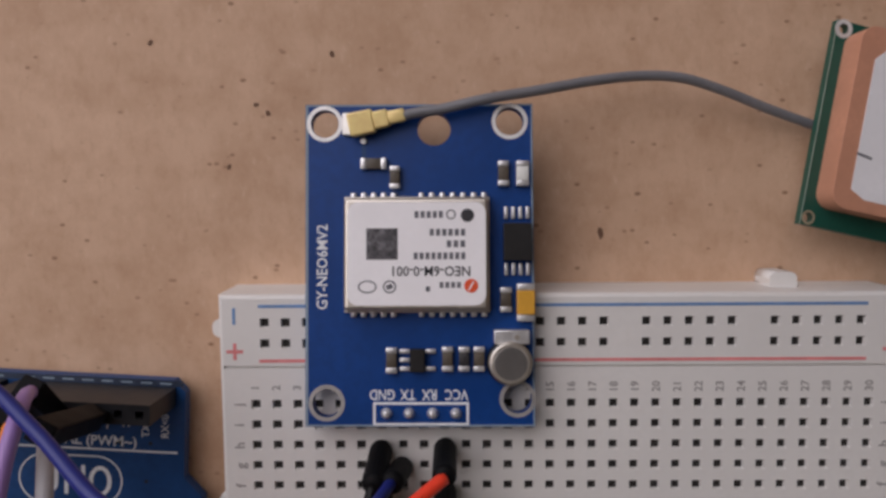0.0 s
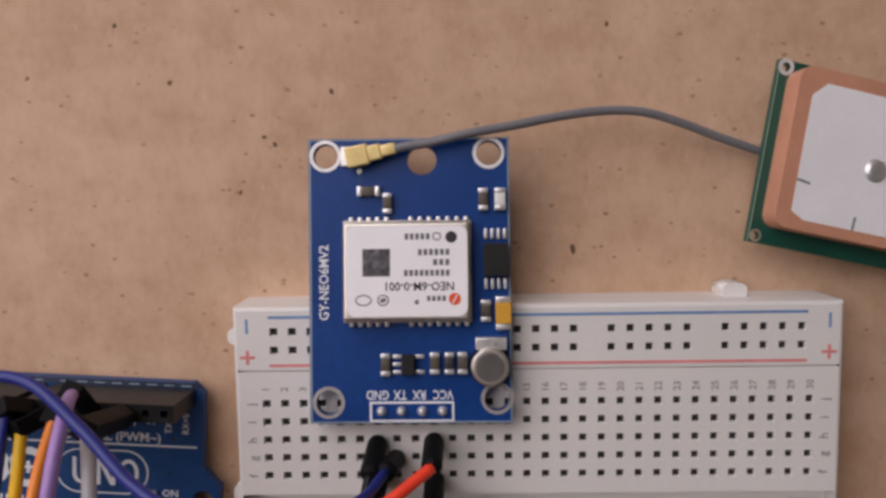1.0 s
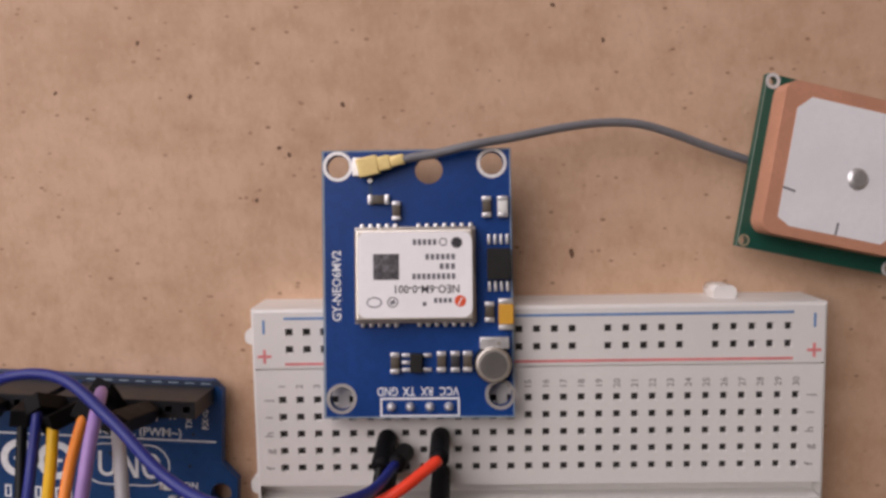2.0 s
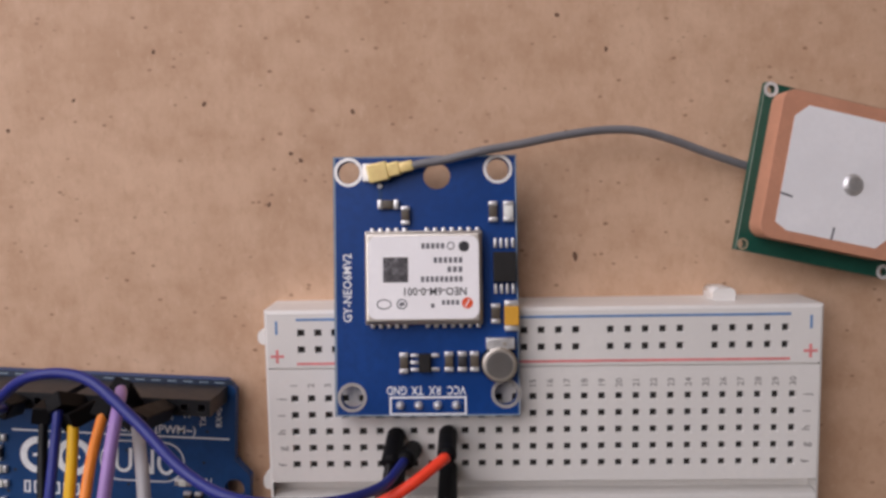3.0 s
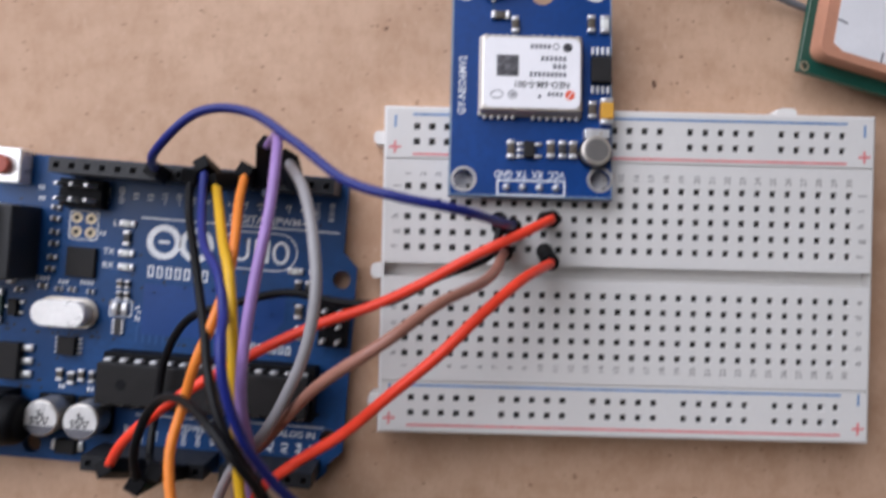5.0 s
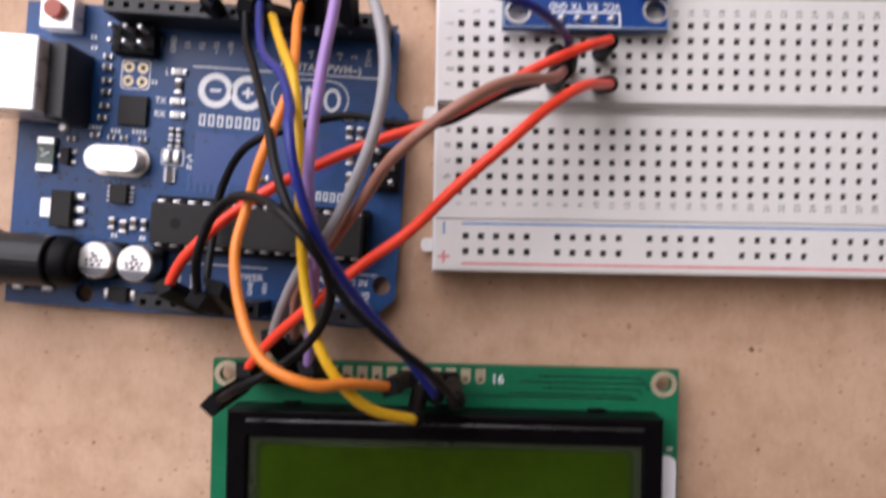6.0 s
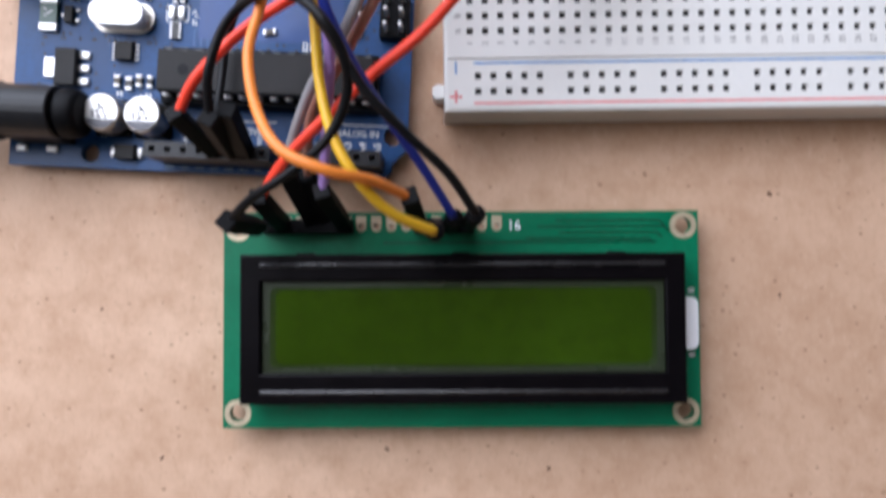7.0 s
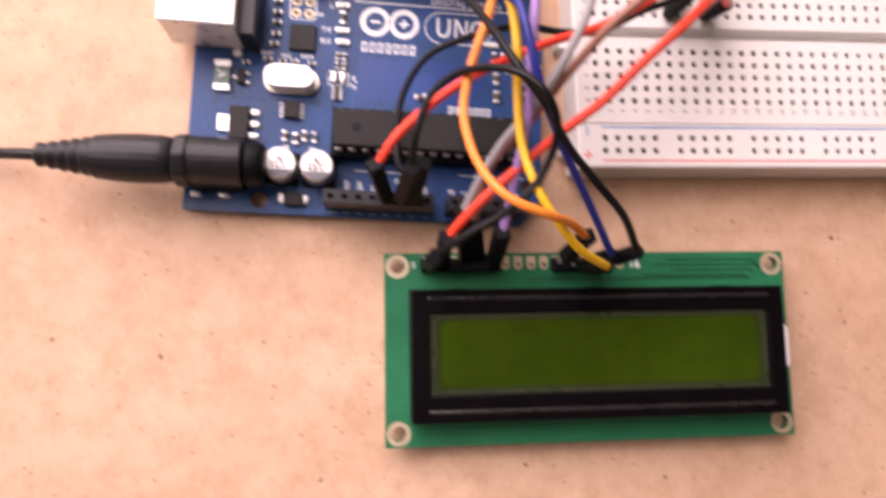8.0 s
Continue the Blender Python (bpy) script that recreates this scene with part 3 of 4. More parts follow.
bmesh.ops.transform(plug, matrix=Matrix.Scale(1 / MM, 4) @ ant.matrix_basis.inverted() @ Matrix.Scale(MM, 4), verts=plug.verts)
part("plug", plug, GOLD, cable, "gold-plated push-on plug")

# ---------------------------------------------------------------- microcontroller board
UNO = pose(-116.43 * MM, -34.12 * MM, 3.0 * MM, 0, 0, -3.25)
uno = thing("microcontroller_board", "blue microcontroller board with socket headers, resting on its solder joints", "circuit board", UNO)
outline = [(0, 0), (64.5, 0), (66.04, 1.5), (66.04, 3.0), (68.58, 5.5), (68.58, 37.8), (66.04, 40.4), (66.04, 51.8), (64.5, 53.34), (0, 53.34)]
uholes = [(13.97, 2.54), (66.04, 35.56), (66.04, 7.62)]
part("circuit_board", plate(outline, -1.6, 1.6, [circle(x, y, 1.6, 26) for x, y in uholes]), UNO_PCB, uno, flat=True)
part("copper_area", plate([(31, 23), (52, 23), (56, 27), (56, 32), (31, 32)], 0.0, 0.03), UNO_DARK, uno, flat=True)
feet = bmesh.new()
for y in (2.54, 50.8):
    for x in range(16, 64, 5):
        cyl(x, y, -3.0, 0.5, 1.5, 8, bm=feet)
tagged(part("solder_joints", feet, SOLDER, uno), kind="stuff")
HH = 7.6
high = [18.8 + P * k for k in range(10)]
low = [45.72 + P * k for k in range(8)]
power = [27.94 + P * k for k in range(8)]
analog = [50.8 + P * k for k in range(6)]
female_header("socket_header", high, 51.2, 0, HH, uno)
female_header("socket_header", low, 51.2, 0, HH, uno)
female_header("socket_header", power, 2.54, 0, HH, uno)
female_header("socket_header", analog, 2.54, 0, HH, uno)
# near-black blocks deep in the header sockets, painted as their shade
inner = bmesh.new()
for xs, y in ((high, 51.2), (low, 51.2), (power, 2.54), (analog, 2.54)):
    for x in xs:
        box(x, y, 0.1, 1.1, 1.1, 4.5, bm=inner)
tagged(part("header_contacts", inner, HOLE_SHADE, uno, flat=True), kind="stuff")

usb = part("usb_socket", box(3.35, 36.9, 0.05, 13.6, 12.2, 10.9, 0.35), SILVER, uno, "bright metal usb socket")
part("socket_back", box(11.75, 36.6, 0.05, 3.2, 12.6, 8.2, 0.3), HEADER, usb, "dark grey plastic back")
part("mount_tab", cyl(8.9, 30.0, 0.0, 1.1, 0.7, 20, 0.25, r2=0.8), SOLDER, usb)
part("usb_mouth", box(-3.46, 36.9, 2.0, 0.1, 8.4, 7.6), BLACK, usb, flat=True)

AX = pose(0, 0, 0, 0, 90, 0)


def along_x(x0, x1, y, z, r, n=28, b=0.0, r2=None, bm=None):
    """A round bar that lies along x."""
    bm = bm or bmesh.new()
    made = bmesh.ops.create_cone(bm, cap_ends=True, segments=n, radius1=r, radius2=r if r2 is None else r2, depth=x1 - x0, matrix=shift((x0 + x1) / 2, y, z) @ AX)
    bev(bm, made["verts"], b)
    return bm


jack = part("power_jack", box(7.3, 7.7, 0, 9.6, 8.6, 6.0, 0.3), BLACK, uno, "black barrel power jack")
part("jack_barrel", along_x(2.9, 12.6, 7.7, 6.2, 4.35, b=0.3), RUBBER, jack)
part("jack_back", along_x(12.6, 16.2, 7.7, 5.6, 4.3, b=0.9, r2=3.9), BLACK, jack)
for x in (3.0, 8.2):
    part("jack_solder", box(x, 2.6, 0, 2.0, 1.1, 0.6, 0.2), SOLDER, jack)

# electrolytic capacitors, bright cans on dark square bases
for x in (18.4, 25.0):
    base = part("electrolytic_capacitor", box(x, 8.5, 0, 6.4, 6.4, 0.9, 0.5), BLACK, uno, "silver can capacitor with a dark mark")
    # duller metal on the sides, brighter disc on top: the can's shading in colour
    part("can", cyl(x, 8.5, 0.8, 3.1, 4.6, 36, 0.4), SATIN, base)
    part("can_top", cyl(x, 8.5, 5.4, 2.85, 0.08, 36, 0.03), SILVER, base, "can top in paler metal, painted as lit above shaded sides")
    part("print_mark", plate([(x + 2.8 * math.cos(radians(a)), 8.5 + 2.8 * math.sin(radians(a))) for a in range(205, 336, 10)], 5.49, 0.03), INK_GREY, base, flat=True)
    for dx, dy, w in ((-0.3, 1.2, 0.5), (0.1, 0.65, 0.9), (-1.3, 0.0, 0.5), (-0.5, 0.05, 0.6), (0.5, 0.0, 0.6), (1.3, 0.05, 0.4), (-1.2, -0.7, 0.6), (-0.2, -0.75, 0.8), (0.9, -0.7, 0.6)):
        part("print_bar", box(x + dx, 8.5 + dy, 5.49, w, 0.48, 0.03), INK, base, flat=True)

xt = plate(rounded(14.2, 23.4, 23.5, 27.8, 2.15), 0.7, 2.9)
bev(xt, [v for v in xt.verts if v.co.z > 3], 0.4)
xt = part("crystal", xt, SILVER, uno, "polished metal crystal can")
part("crystal_flange", plate(rounded(13.7, 23.0, 24.3, 28.2, 2.55), 0.1, 0.6), SATIN, xt)

vr = part("voltage_regulator", box(10.0, 16.7, 0.1, 3.6, 6.4, 1.6, 0.15), CHIP, uno)
part("tab", box(7.0, 16.7, 0, 2.3, 3.3, 0.6, 0.1), SOLDER, vr)
leads(vr, 12.7, (14.4, 16.7, 19.0), 0, 2.0, 1.1, 0.6)
fu = part("fuse", box(6.3, 25.6, 0, 3.0, 3.6, 0.9, 0.1), FUSE, uno)
for y in (23.2, 28.0):
    part("solder_end", box(6.3, y, 0, 3.1, 1.3, 0.95, 0.15), SOLDER, fu)
part("fuse_mark", box(6.3, 25.6, 0.9, 1.6, 0.3, 0.03, 0, 30), SILK, fu, flat=True)
part("fuse_mark", box(5.7, 26.3, 0.9, 0.8, 0.25, 0.03, 0, -30), SILK, fu, flat=True)
tr = part("transistor", box(9.7, 25.6, 0.1, 1.5, 2.9, 1.0, 0.1), CHIP, uno)
leads(tr, 10.9, (24.7, 26.5), 0, 0.9, 0.5)
leads(tr, 8.5, (25.6,), 0, 0.9, 0.5)


def small_chip(name, x, y, sx, sy, n, h=1.2):
    c = part(name, box(x, y, 0.1, sx, sy, h, 0.1), CHIP, uno)
    ys = [y + (k - (n - 1) / 2) * sy / n for k in range(n)]
    leads(c, x - sx / 2 - 0.4, ys, 0, 0.9, 0.35, 0.3)
    leads(c, x + sx / 2 + 0.4, ys, 0, 0.9, 0.35, 0.3)
    return c


small_chip("amplifier_chip", 19.4, 20.0, 3.0, 3.2, 4)
qf = part("usb_chip", box(20.6, 34.2, 0.05, 5.0, 5.2, 0.9, 0.1), CHIP, uno)
for x, y, l, w, b, rz in ((18.4, 15.0, 2.0, 1.1, CAPACITOR, 90), (20.4, 14.6, 2.2, 1.3, RESISTOR, 90), (22.1, 15.2, 2.0, 1.1, CAPACITOR, 90), (23.9, 15.1, 2.0, 1.0, RESISTOR, 90), (28.0, 39.0, 2.6, 1.2, RESISTOR, 90),
                     (27.4, 31.2, 1.4, 0.9, CAPACITOR, 90), (28.7, 31.2, 1.4, 0.9, RESISTOR, 90), (27.4, 29.3, 1.4, 0.9, RESISTOR, 90), (28.7, 29.3, 1.4, 0.9, CAPACITOR, 90),
                     (15.6, 43.2, 1.6, 0.9, RESISTOR, 0), (15.6, 41.2, 1.6, 0.9, CAPACITOR, 0), (15.7, 38.9, 1.6, 0.9, RESISTOR, 0), (15.7, 36.9, 1.6, 0.9, RESISTOR, 0),
                     (15.6, 34.6, 1.6, 0.9, CAPACITOR, 0), (15.4, 32.6, 1.6, 0.9, CAPACITOR, 0), (14.4, 29.6, 1.6, 0.9, CAPACITOR, 0), (17.2, 29.4, 1.3, 0.8, RESISTOR, 0), (19.4, 29.5, 1.3, 0.8, CAPACITOR, 0),
                     (22.6, 29.4, 1.3, 0.8, RESISTOR, 0), (58.0, 33.6, 2.2, 1.2, RESISTOR, 90), (59.8, 33.6, 2.2, 1.2, RESISTOR, 90), (58.4, 29.4, 2.4, 1.3, CAPACITOR, 90), (58.6, 25.8, 2.4, 1.3, CAPACITOR, 90), (43.5, 24.6, 2.2, 1.0, CAPACITOR, 10), (10.4, 28.6, 1.4, 0.8, CAPACITOR, 0)):
    smd("chip_part", x, y, 0, l, w, 0.7, b, uno, rz)
part("diode", box(20.7, 2.7, 0.1, 3.4, 2.5, 1.5, 0.15), CHIP, uno)
for x in (18.5, 22.9):
    part("solder_pad", box(x, 2.7, 0, 1.0, 1.7, 0.7, 0.12), SOLDER, uno)
for x, y in ((27.9, 41.5), (28.05, 36.4), (28.2, 34.1), (57.3, 36.1)):
    led = part("indicator_led", box(x, y, 0, 1.2, 1.1, 0.8, 0.1), LED_WHITE, uno, "small white indicator lamp, off")
    for d in (-1, 1):
        part("solder_end", box(x + d * 1.0, y, 0, 0.7, 1.1, 0.6, 0.1), SOLDER, led)

# main chip in its socket
dip = part("main_chip", box(44.75, 16.0, 3.9, 35.2, 6.9, 3.1, 0.25), CHIP, uno, "long black chip in a socket")
part("chip_socket", box(44.75, 16.0, 0, 36.2, 9.4, 3.8, 0.15), BLACK, dip)
part("notch", cyl(31.5, 16.0, 6.98, 0.9, 0.05, 20), DARK, dip, flat=True)
for k in range(14):
    for s in (-1, 1):
        pin = box(28.25 + P * k, 16.0 + s * 3.7, 4.0, 1.25, 0.42, 1.5, 0.08)
        part("chip_pin", pin, SOLDER, dip)


def pin_block(name, x, y, nx, ny):
    b = part(name, box(x, y, 0, nx * P - 0.1, ny * P - 0.1, 2.5, 0.2), BLACK, uno)
    for i in range(nx):
        for j in range(ny):
            px, py = x + (i - (nx - 1) / 2) * P, y + (j - (ny - 1) / 2) * P
            part("pin", box(px, py, 2.4, 0.64, 0.64, 3.4, 0.12), SOLDER, b)
    return b


pin_block("programming_header", 64.9, 27.9, 2, 3)
pin_block("programming_header", 20.6, 46.0, 3, 2)
for x in (19.05, 21.5):
    for y in (39.3, 41.75):
        part("plated_hole", ring(x, y, 0.0, 0.95, 0.5, 0.05), GOLD_PAD, uno, flat=True)
        # flat near-black disc paints the dark of the open hole
        part("hole_fill", cyl(x, y, 0.0, 0.5, 0.03, 16), HOLE_SHADE, uno, flat=True)
part("silk_frame", plate(rounded(17.7, 37.9, 22.9, 43.1, 0.7), 0.0, 0.03, [rounded(17.9, 38.1, 22.7, 42.9, 0.6)]), SILK, uno, flat=True)
rb = part("reset_button", box(7.9, 49.6, 0, 6.0, 6.0, 3.4, 0.3), SILVER, uno, "silver push button with a red-brown cap")
part("button_cap", cyl(7.9, 49.6, 3.3, 1.65, 1.5, 24, 0.2), BUTTON, rb)

def open_block(x, y, w, h, q):
    """A plain hollow block in place of a printed letter of a mark."""
    a, b = w / 2, h / 2
    return plate([(x - a, y - b), (x + a, y - b), (x + a, y + b), (x - a, y + b)], 0, 0.035, [[(x - a + q, y - b + q), (x + a - q, y - b + q), (x + a - q, y + b - q), (x - a + q, y + b - q)]])


# white printing
for cx in (34.2, 39.75):
    part("logo_ring", ring(cx, 38.9, 0, 3.05, 1.95, n=40), SILK, uno, flat=True)
    part("logo_bar", box(cx, 38.9, 0, 1.9, 0.5, 0.035), SILK, uno, flat=True)
part("logo_bar", box(39.75, 38.9, 0.004, 0.5, 1.9, 0.035), SILK, uno, flat=True)
for k in range(7):
    part("logo_block", open_block(32.3 + 1.55 * k, 33.75, 1.05, 2.00, 0.28), SILK, uno, flat=True)
for k in range(7):
    part("logo_block", open_block(49.5 + 1.25 * k, 22.6, 0.85, 1.50, 0.23), SILK, uno, flat=True)
# badge: arch, slanted block and ring inside a dotted oval
arch = plate([(46.1 + 0, 40.9), (46.1, 38.4)] + [(47.5 + 1.4 * math.cos(radians(a)), 38.3 + 1.4 * math.sin(radians(a))) for a in range(180, 361, 20)] + [(48.9, 40.9), (48.35, 40.9), (48.35, 38.3)] + [(47.5 + 0.85 * math.cos(radians(a)), 38.3 + 0.85 * math.sin(radians(a))) for a in range(360, 179, -20)] + [(46.65, 40.9)], 0, 0.035)
part("badge_arch", arch, SILK, uno, flat=True)
part("badge_post", box(49.95, 38.9, 0, 0.5, 4.0, 0.035), SILK, uno, flat=True)
part("badge_post", box(52.15, 38.9, 0, 0.5, 4.0, 0.035), SILK, uno, flat=True)
part("badge_slant", plate([(49.75, 40.9), (50.4, 40.9), (52.35, 36.9), (51.7, 36.9)], 0.004, 0.035), SILK, uno, flat=True)
lo = [(54.4 + 1.5 * math.cos(a * math.pi / 16), 38.9 + 2.05 * math.sin(a * math.pi / 16)) for a in range(32)]
li = [(54.4 + 0.95 * math.cos(a * math.pi / 16), 38.9 + 1.5 * math.sin(a * math.pi / 16)) for a in range(32)]
part("badge_ring", plate(lo, 0, 0.035, [li]), SILK, uno, flat=True)


def stadium(x0, x1, y, r, n=12):
    return [(x1 + r * math.cos(radians(a)), y + r * math.sin(radians(a))) for a in np.linspace(-90, 90, n)] + [(x0 + r * math.cos(radians(a)), y + r * math.sin(radians(a))) for a in np.linspace(90, 270, n)]


part("badge_line", plate(stadium(47.0, 54.0, 38.9, 3.35), 0, 0.03, [stadium(47.0, 54.0, 38.9, 3.15)]), SILK, uno, flat=True)
part("silk_line", box(47.0, 43.1, 0, 35.0, 0.25, 0.035), SILK, uno, flat=True)
lettering("pin_group_name", "DIGITAL (PWM~)", 1.9, 52.0, 44.3, 0, SILK, uno)
for k, w in enumerate(("AREF", "GND", "13", "12", "~11", "~10", "~9", "8")):
    lettering("pin_name", w, 1.35, 23.88 + P * k, 47.3, 0, SILK, uno, rz=90)
for k, w in enumerate(("7", "~6", "~5", "4", "~3", "2", "TX>1", "RX<0")):
    lettering("pin_name", w, 1.35, 45.72 + P * k, 47.2, 0, SILK, uno, rz=90)
for w, x, y in (("L", 25.7, 41.4), ("TX", 24.9, 36.4), ("RX", 24.9, 34.1), ("ON", 60.6, 36.2)):
    lettering("lamp_name", w, 1.5, x, y, 0, SILK, uno)
lettering("pin_group_name", "POWER", 1.6, 42.0, 7.6, 0, SILK, uno)
lettering("pin_group_name", "ANALOG IN", 1.6, 58.6, 8.3, 0, SILK, uno)
part("silk_line", box(38.5, 9.3, 0, 14.0, 0.2, 0.035), SILK, uno, flat=True)
part("silk_line", box(58.0, 9.8, 0, 13.0, 0.2, 0.035), SILK, uno, flat=True)
for k, w in enumerate(("IOREF", "RESET", "3V3", "5V", "GND", "GND", "VIN")):
    lettering("pin_name", w, 1.2, 30.48 + P * k, 5.6, 0, SILK, uno, rz=90)
for k in range(6):
    lettering("pin_name", "A%d" % k, 1.75, 50.8 + P * k, 5.4, 0, SILK, uno, rz=90)
for k in range(130):
    x, y = rnd.uniform(3, 64), rnd.choice((12.2, 13.6, 21.8, 22.6, rnd.uniform(11, 47), rnd.uniform(24, 34)))
    part("via", cyl(x, y, 0.0, 0.26, 0.03, 8), HOLE_SHADE, uno, flat=True)
for x, y in ((5.2, 20.6), (5.0, 13.9), (14.5, 16.2), (29.8, 28.3), (31.0, 30.8), (33.2, 30.2), (34.9, 31.6), (30.4, 36.3), (8.4, 21.8), (26.0, 27.8)):
    part("via", cyl(x, y, 0.0, 0.25, 0.03, 10), HOLE_SHADE, uno, flat=True)

# copper tracks under the mask, fanning out from the main chip
for k in range(7):
    x = 30.5 + 1.15 * k
    y = 24.2 + 0.7 * (k % 3)
    run = [(x, 21.4), (x + 0.3, 21.4), (x + 0.3, y), (x + 2.6, y + 2.3), (x + 2.6, y + 4.6), (x + 2.3, y + 4.6), (x + 2.3, y + 2.42), (x, y + 0.12)]
    part("track", plate(run, 0.0, 0.02), TRACK, uno, flat=True)
for k in range(5):
    part("track", box(16.2 + 0.9 * k, 21.9, 0.0, 0.28, 2.0 + 0.5 * k, 0.02, 0, 18), TRACK, uno, flat=True)
# resonator with its printed frame, and the resistor array below it
res = part("resonator", box(27.7, 27.0, 0, 2.4, 1.9, 0.6, 0.1), RESISTOR, uno, "small resonator with bright end caps")
for d in (-0.85, 0.85):
    part("solder_end", box(27.7 + d, 27.0, 0, 0.95, 2.1, 0.7, 0.1), SOLDER, res)
part("silk_frame", plate(rounded(25.7, 25.6, 29.7, 28.4, 0.3), 0.0, 0.03, [rounded(25.9, 25.8, 29.5, 28.2, 0.25)]), SILK, uno, flat=True)
for x, y, w, h, a in ((30.5, 27.4, 0.9, 0.28, 25), (30.9, 26.7, 0.7, 0.28, -20), (30.4, 25.7, 0.28, 0.9, 0), (30.9, 25.5, 0.28, 0.7, 0)):
    part("silk_mark", box(x, y, 0.0, w, h, 0.035, 0, a), SILK, uno, flat=True)
arr = part("resistor_array", box(27.6, 24.0, 0, 1.1, 3.0, 0.6, 0.08), RESISTOR, uno, "dark four-way resistor array")
for k in range(4):
    for d in (-0.75, 0.75):
        part("solder_end", box(27.6 + d, 22.95 + 0.7 * k, 0, 0.5, 0.4, 0.5, 0.06), SOLDER, arr)
# short printed marks beside the small parts
for x, y, w in ((14.0, 30.9, 2.4), (17.6, 30.6, 2.0), (21.6, 30.8, 2.4), (23.6, 39.4, 1.4), (18.7, 12.9, 1.6), (23.6, 12.8, 1.6), (12.6, 46.5, 1.6), (12.8, 44.6, 1.2), (61.0, 31.0, 2.2), (16.5, 5.6, 1.4)):
    n = max(2, int(w / 0.6))
    for k in range(n):
        part("silk_mark", box(x + (k - (n - 1) / 2) * 0.62, y, 0.0, 0.34, 0.75, 0.035), SILK, uno, flat=True)
part("edge_strip", box(42.0, 52.9, 0.0, 47.5, 0.8, 0.02), EDGE_STRIP, uno, "dark strip along the socket headers", flat=True)
# pale pad edges showing along both long sides
for x in power + analog:
    part("pad_edge", box(x, 0.78, 0.0, 1.5, 0.22, 0.03), PCB_EDGE, uno, flat=True)
for x in high + low:
    part("pad_edge", box(x, 52.85, 0.004, 1.5, 0.2, 0.03), PCB_EDGE, uno, flat=True)

# the small parts sit slightly nearer the board's left and upper edges
for o in uno.children:
    if not o.name.startswith(("circuit_board", "socket_header", "header_contact", "solder_joint", "pin_name", "pad_edge", "edge_strip")):
        mid = sum((Vector(c) for c in o.bound_box), Vector()) / 8 / MM
        o.location.x += (0.65 - max(0.0, 1.44 * (1 - mid.x / 48))) * MM
        o.location.y += (max(0.0, min(0.9, 0.04 * (mid.y - 16))) + 0.45 - 0.0157 * mid.x) * MM

# barrel plug in the jack
plug = thing("power_plug", "black rubber barrel plug with a ribbed strain relief and thin cable", "power plug", UNO @ pose(2.8 * MM, 7.9 * MM, 6.2 * MM, 0, 0, 1.0))
part("flange", along_x(-2.6, -0.0, 0, 0, 5.0, 8, 0.5), RUBBER, plug)
sec = [(-2.6, 3.5), (-3.4, 4.1), (-5, 4.35), (-9, 4.45), (-13, 4.3), (-16.5, 3.9)]
for k in range(5):
    x, r = -17.0 - 2.0 * k, 3.3 - 0.32 * k
    sec += [(x, r), (x - 0.9, r + 0.25), (x - 1.3, r + 0.15), (x - 1.5, r - 0.45)]
sec += [(-26.9, 1.25)]
grip = tube([Vector((x, 0, 0)) for x, r in sec], 1, 24, radii=[r for x, r in sec])
part("grip", grip, RUBBER, plug)
lead = smooth_path([(-26.0, 0, 0), (-31, 0.3, -1.2), (-40, 1.0, -4.8), (-56, 2.0, -8.0), (-100, 4.0, -8.4), (-170, 0.0, -8.4)])
part("cord", tube(lead, 1.05, 12), RUBBER, plug)

# ---------------------------------------------------------------- character display
LCD = pose(-78.9 * MM, -79.32 * MM, 0, 0, 0, -0.3)
lcd = thing("character_display", "green character display module with a black bezel, switched off", "display", LCD)
ZP = 4.5
lh = [(2.5, 2.5), (77.5, 2.5), (2.5, 33.6), (77.5, 33.6)]
pads = [(8.05 + P * k, 33.7) for k in range(16)]
part("circuit_board", plate([(0, 0), (80, 0), (80, 36.1), (0, 36.1)], ZP - 1.6, 1.6, [circle(x, y, 1.35, 24) for x, y in lh] + [circle(x, y, 0.45, 12) for x, y in pads]), GREEN_PCB, lcd, flat=True)
for x, y in lh:
    part("hole_ring", ring(x, y, ZP, 2.25, 1.36), GOLD_PAD, lcd, "pale gold ring", flat=True)
for x, y in pads:
    part("pad", plate([(x + 0.85, y + 1.75), (x - 0.85, y + 1.75)] + [(x + 0.85 * math.cos(radians(a)), y + 0.85 * math.sin(radians(a))) for a in range(180, 361, 20)], ZP, 0.05, [circle(x, y, 0.46, 12)]), GOLD_PAD, lcd, flat=True)
back = bmesh.new()
for x in (3.5, 76.5):
    for y in (5.5, 30.5):
        cyl(x, y, 0, 0.9, ZP - 1.6, 10, bm=back)
box(40, 18, 0, 50, 20, ZP - 1.6, bm=back)
part("back_parts", back, BLACK, lcd)
ZT = ZP + 6.2
bez = bmesh.new()
plate([(4.6, 5.0), (75.7, 5.0), (75.7, 28.9), (4.6, 28.9)], ZP, 6.2, [[(8.0, 9.9), (72.4, 9.9), (72.4, 24.5), (8.0, 24.5)]], bm=bez)
bev(bez, [v for v in bez.verts if v.co.z > ZP + 5], 0.35)
bez = part("bezel", bez, BEZEL, lcd, "black metal bezel")
for y in (27.15, 6.95):
    part("bezel_rib", tube([Vector((7.8, y, ZT - 0.1)), Vector((8.2, y, ZT)), Vector((72.2, y, ZT)), Vector((72.6, y, ZT - 0.1))], 0.42, 10), RIB, bez)
for x in (14, 40, 66):
    for y in (28.95, 4.95):
        part("bezel_clip", box(x, y, ZP - 0.1, 3.0, 0.7, 1.2, 0.15), BEZEL, bez)
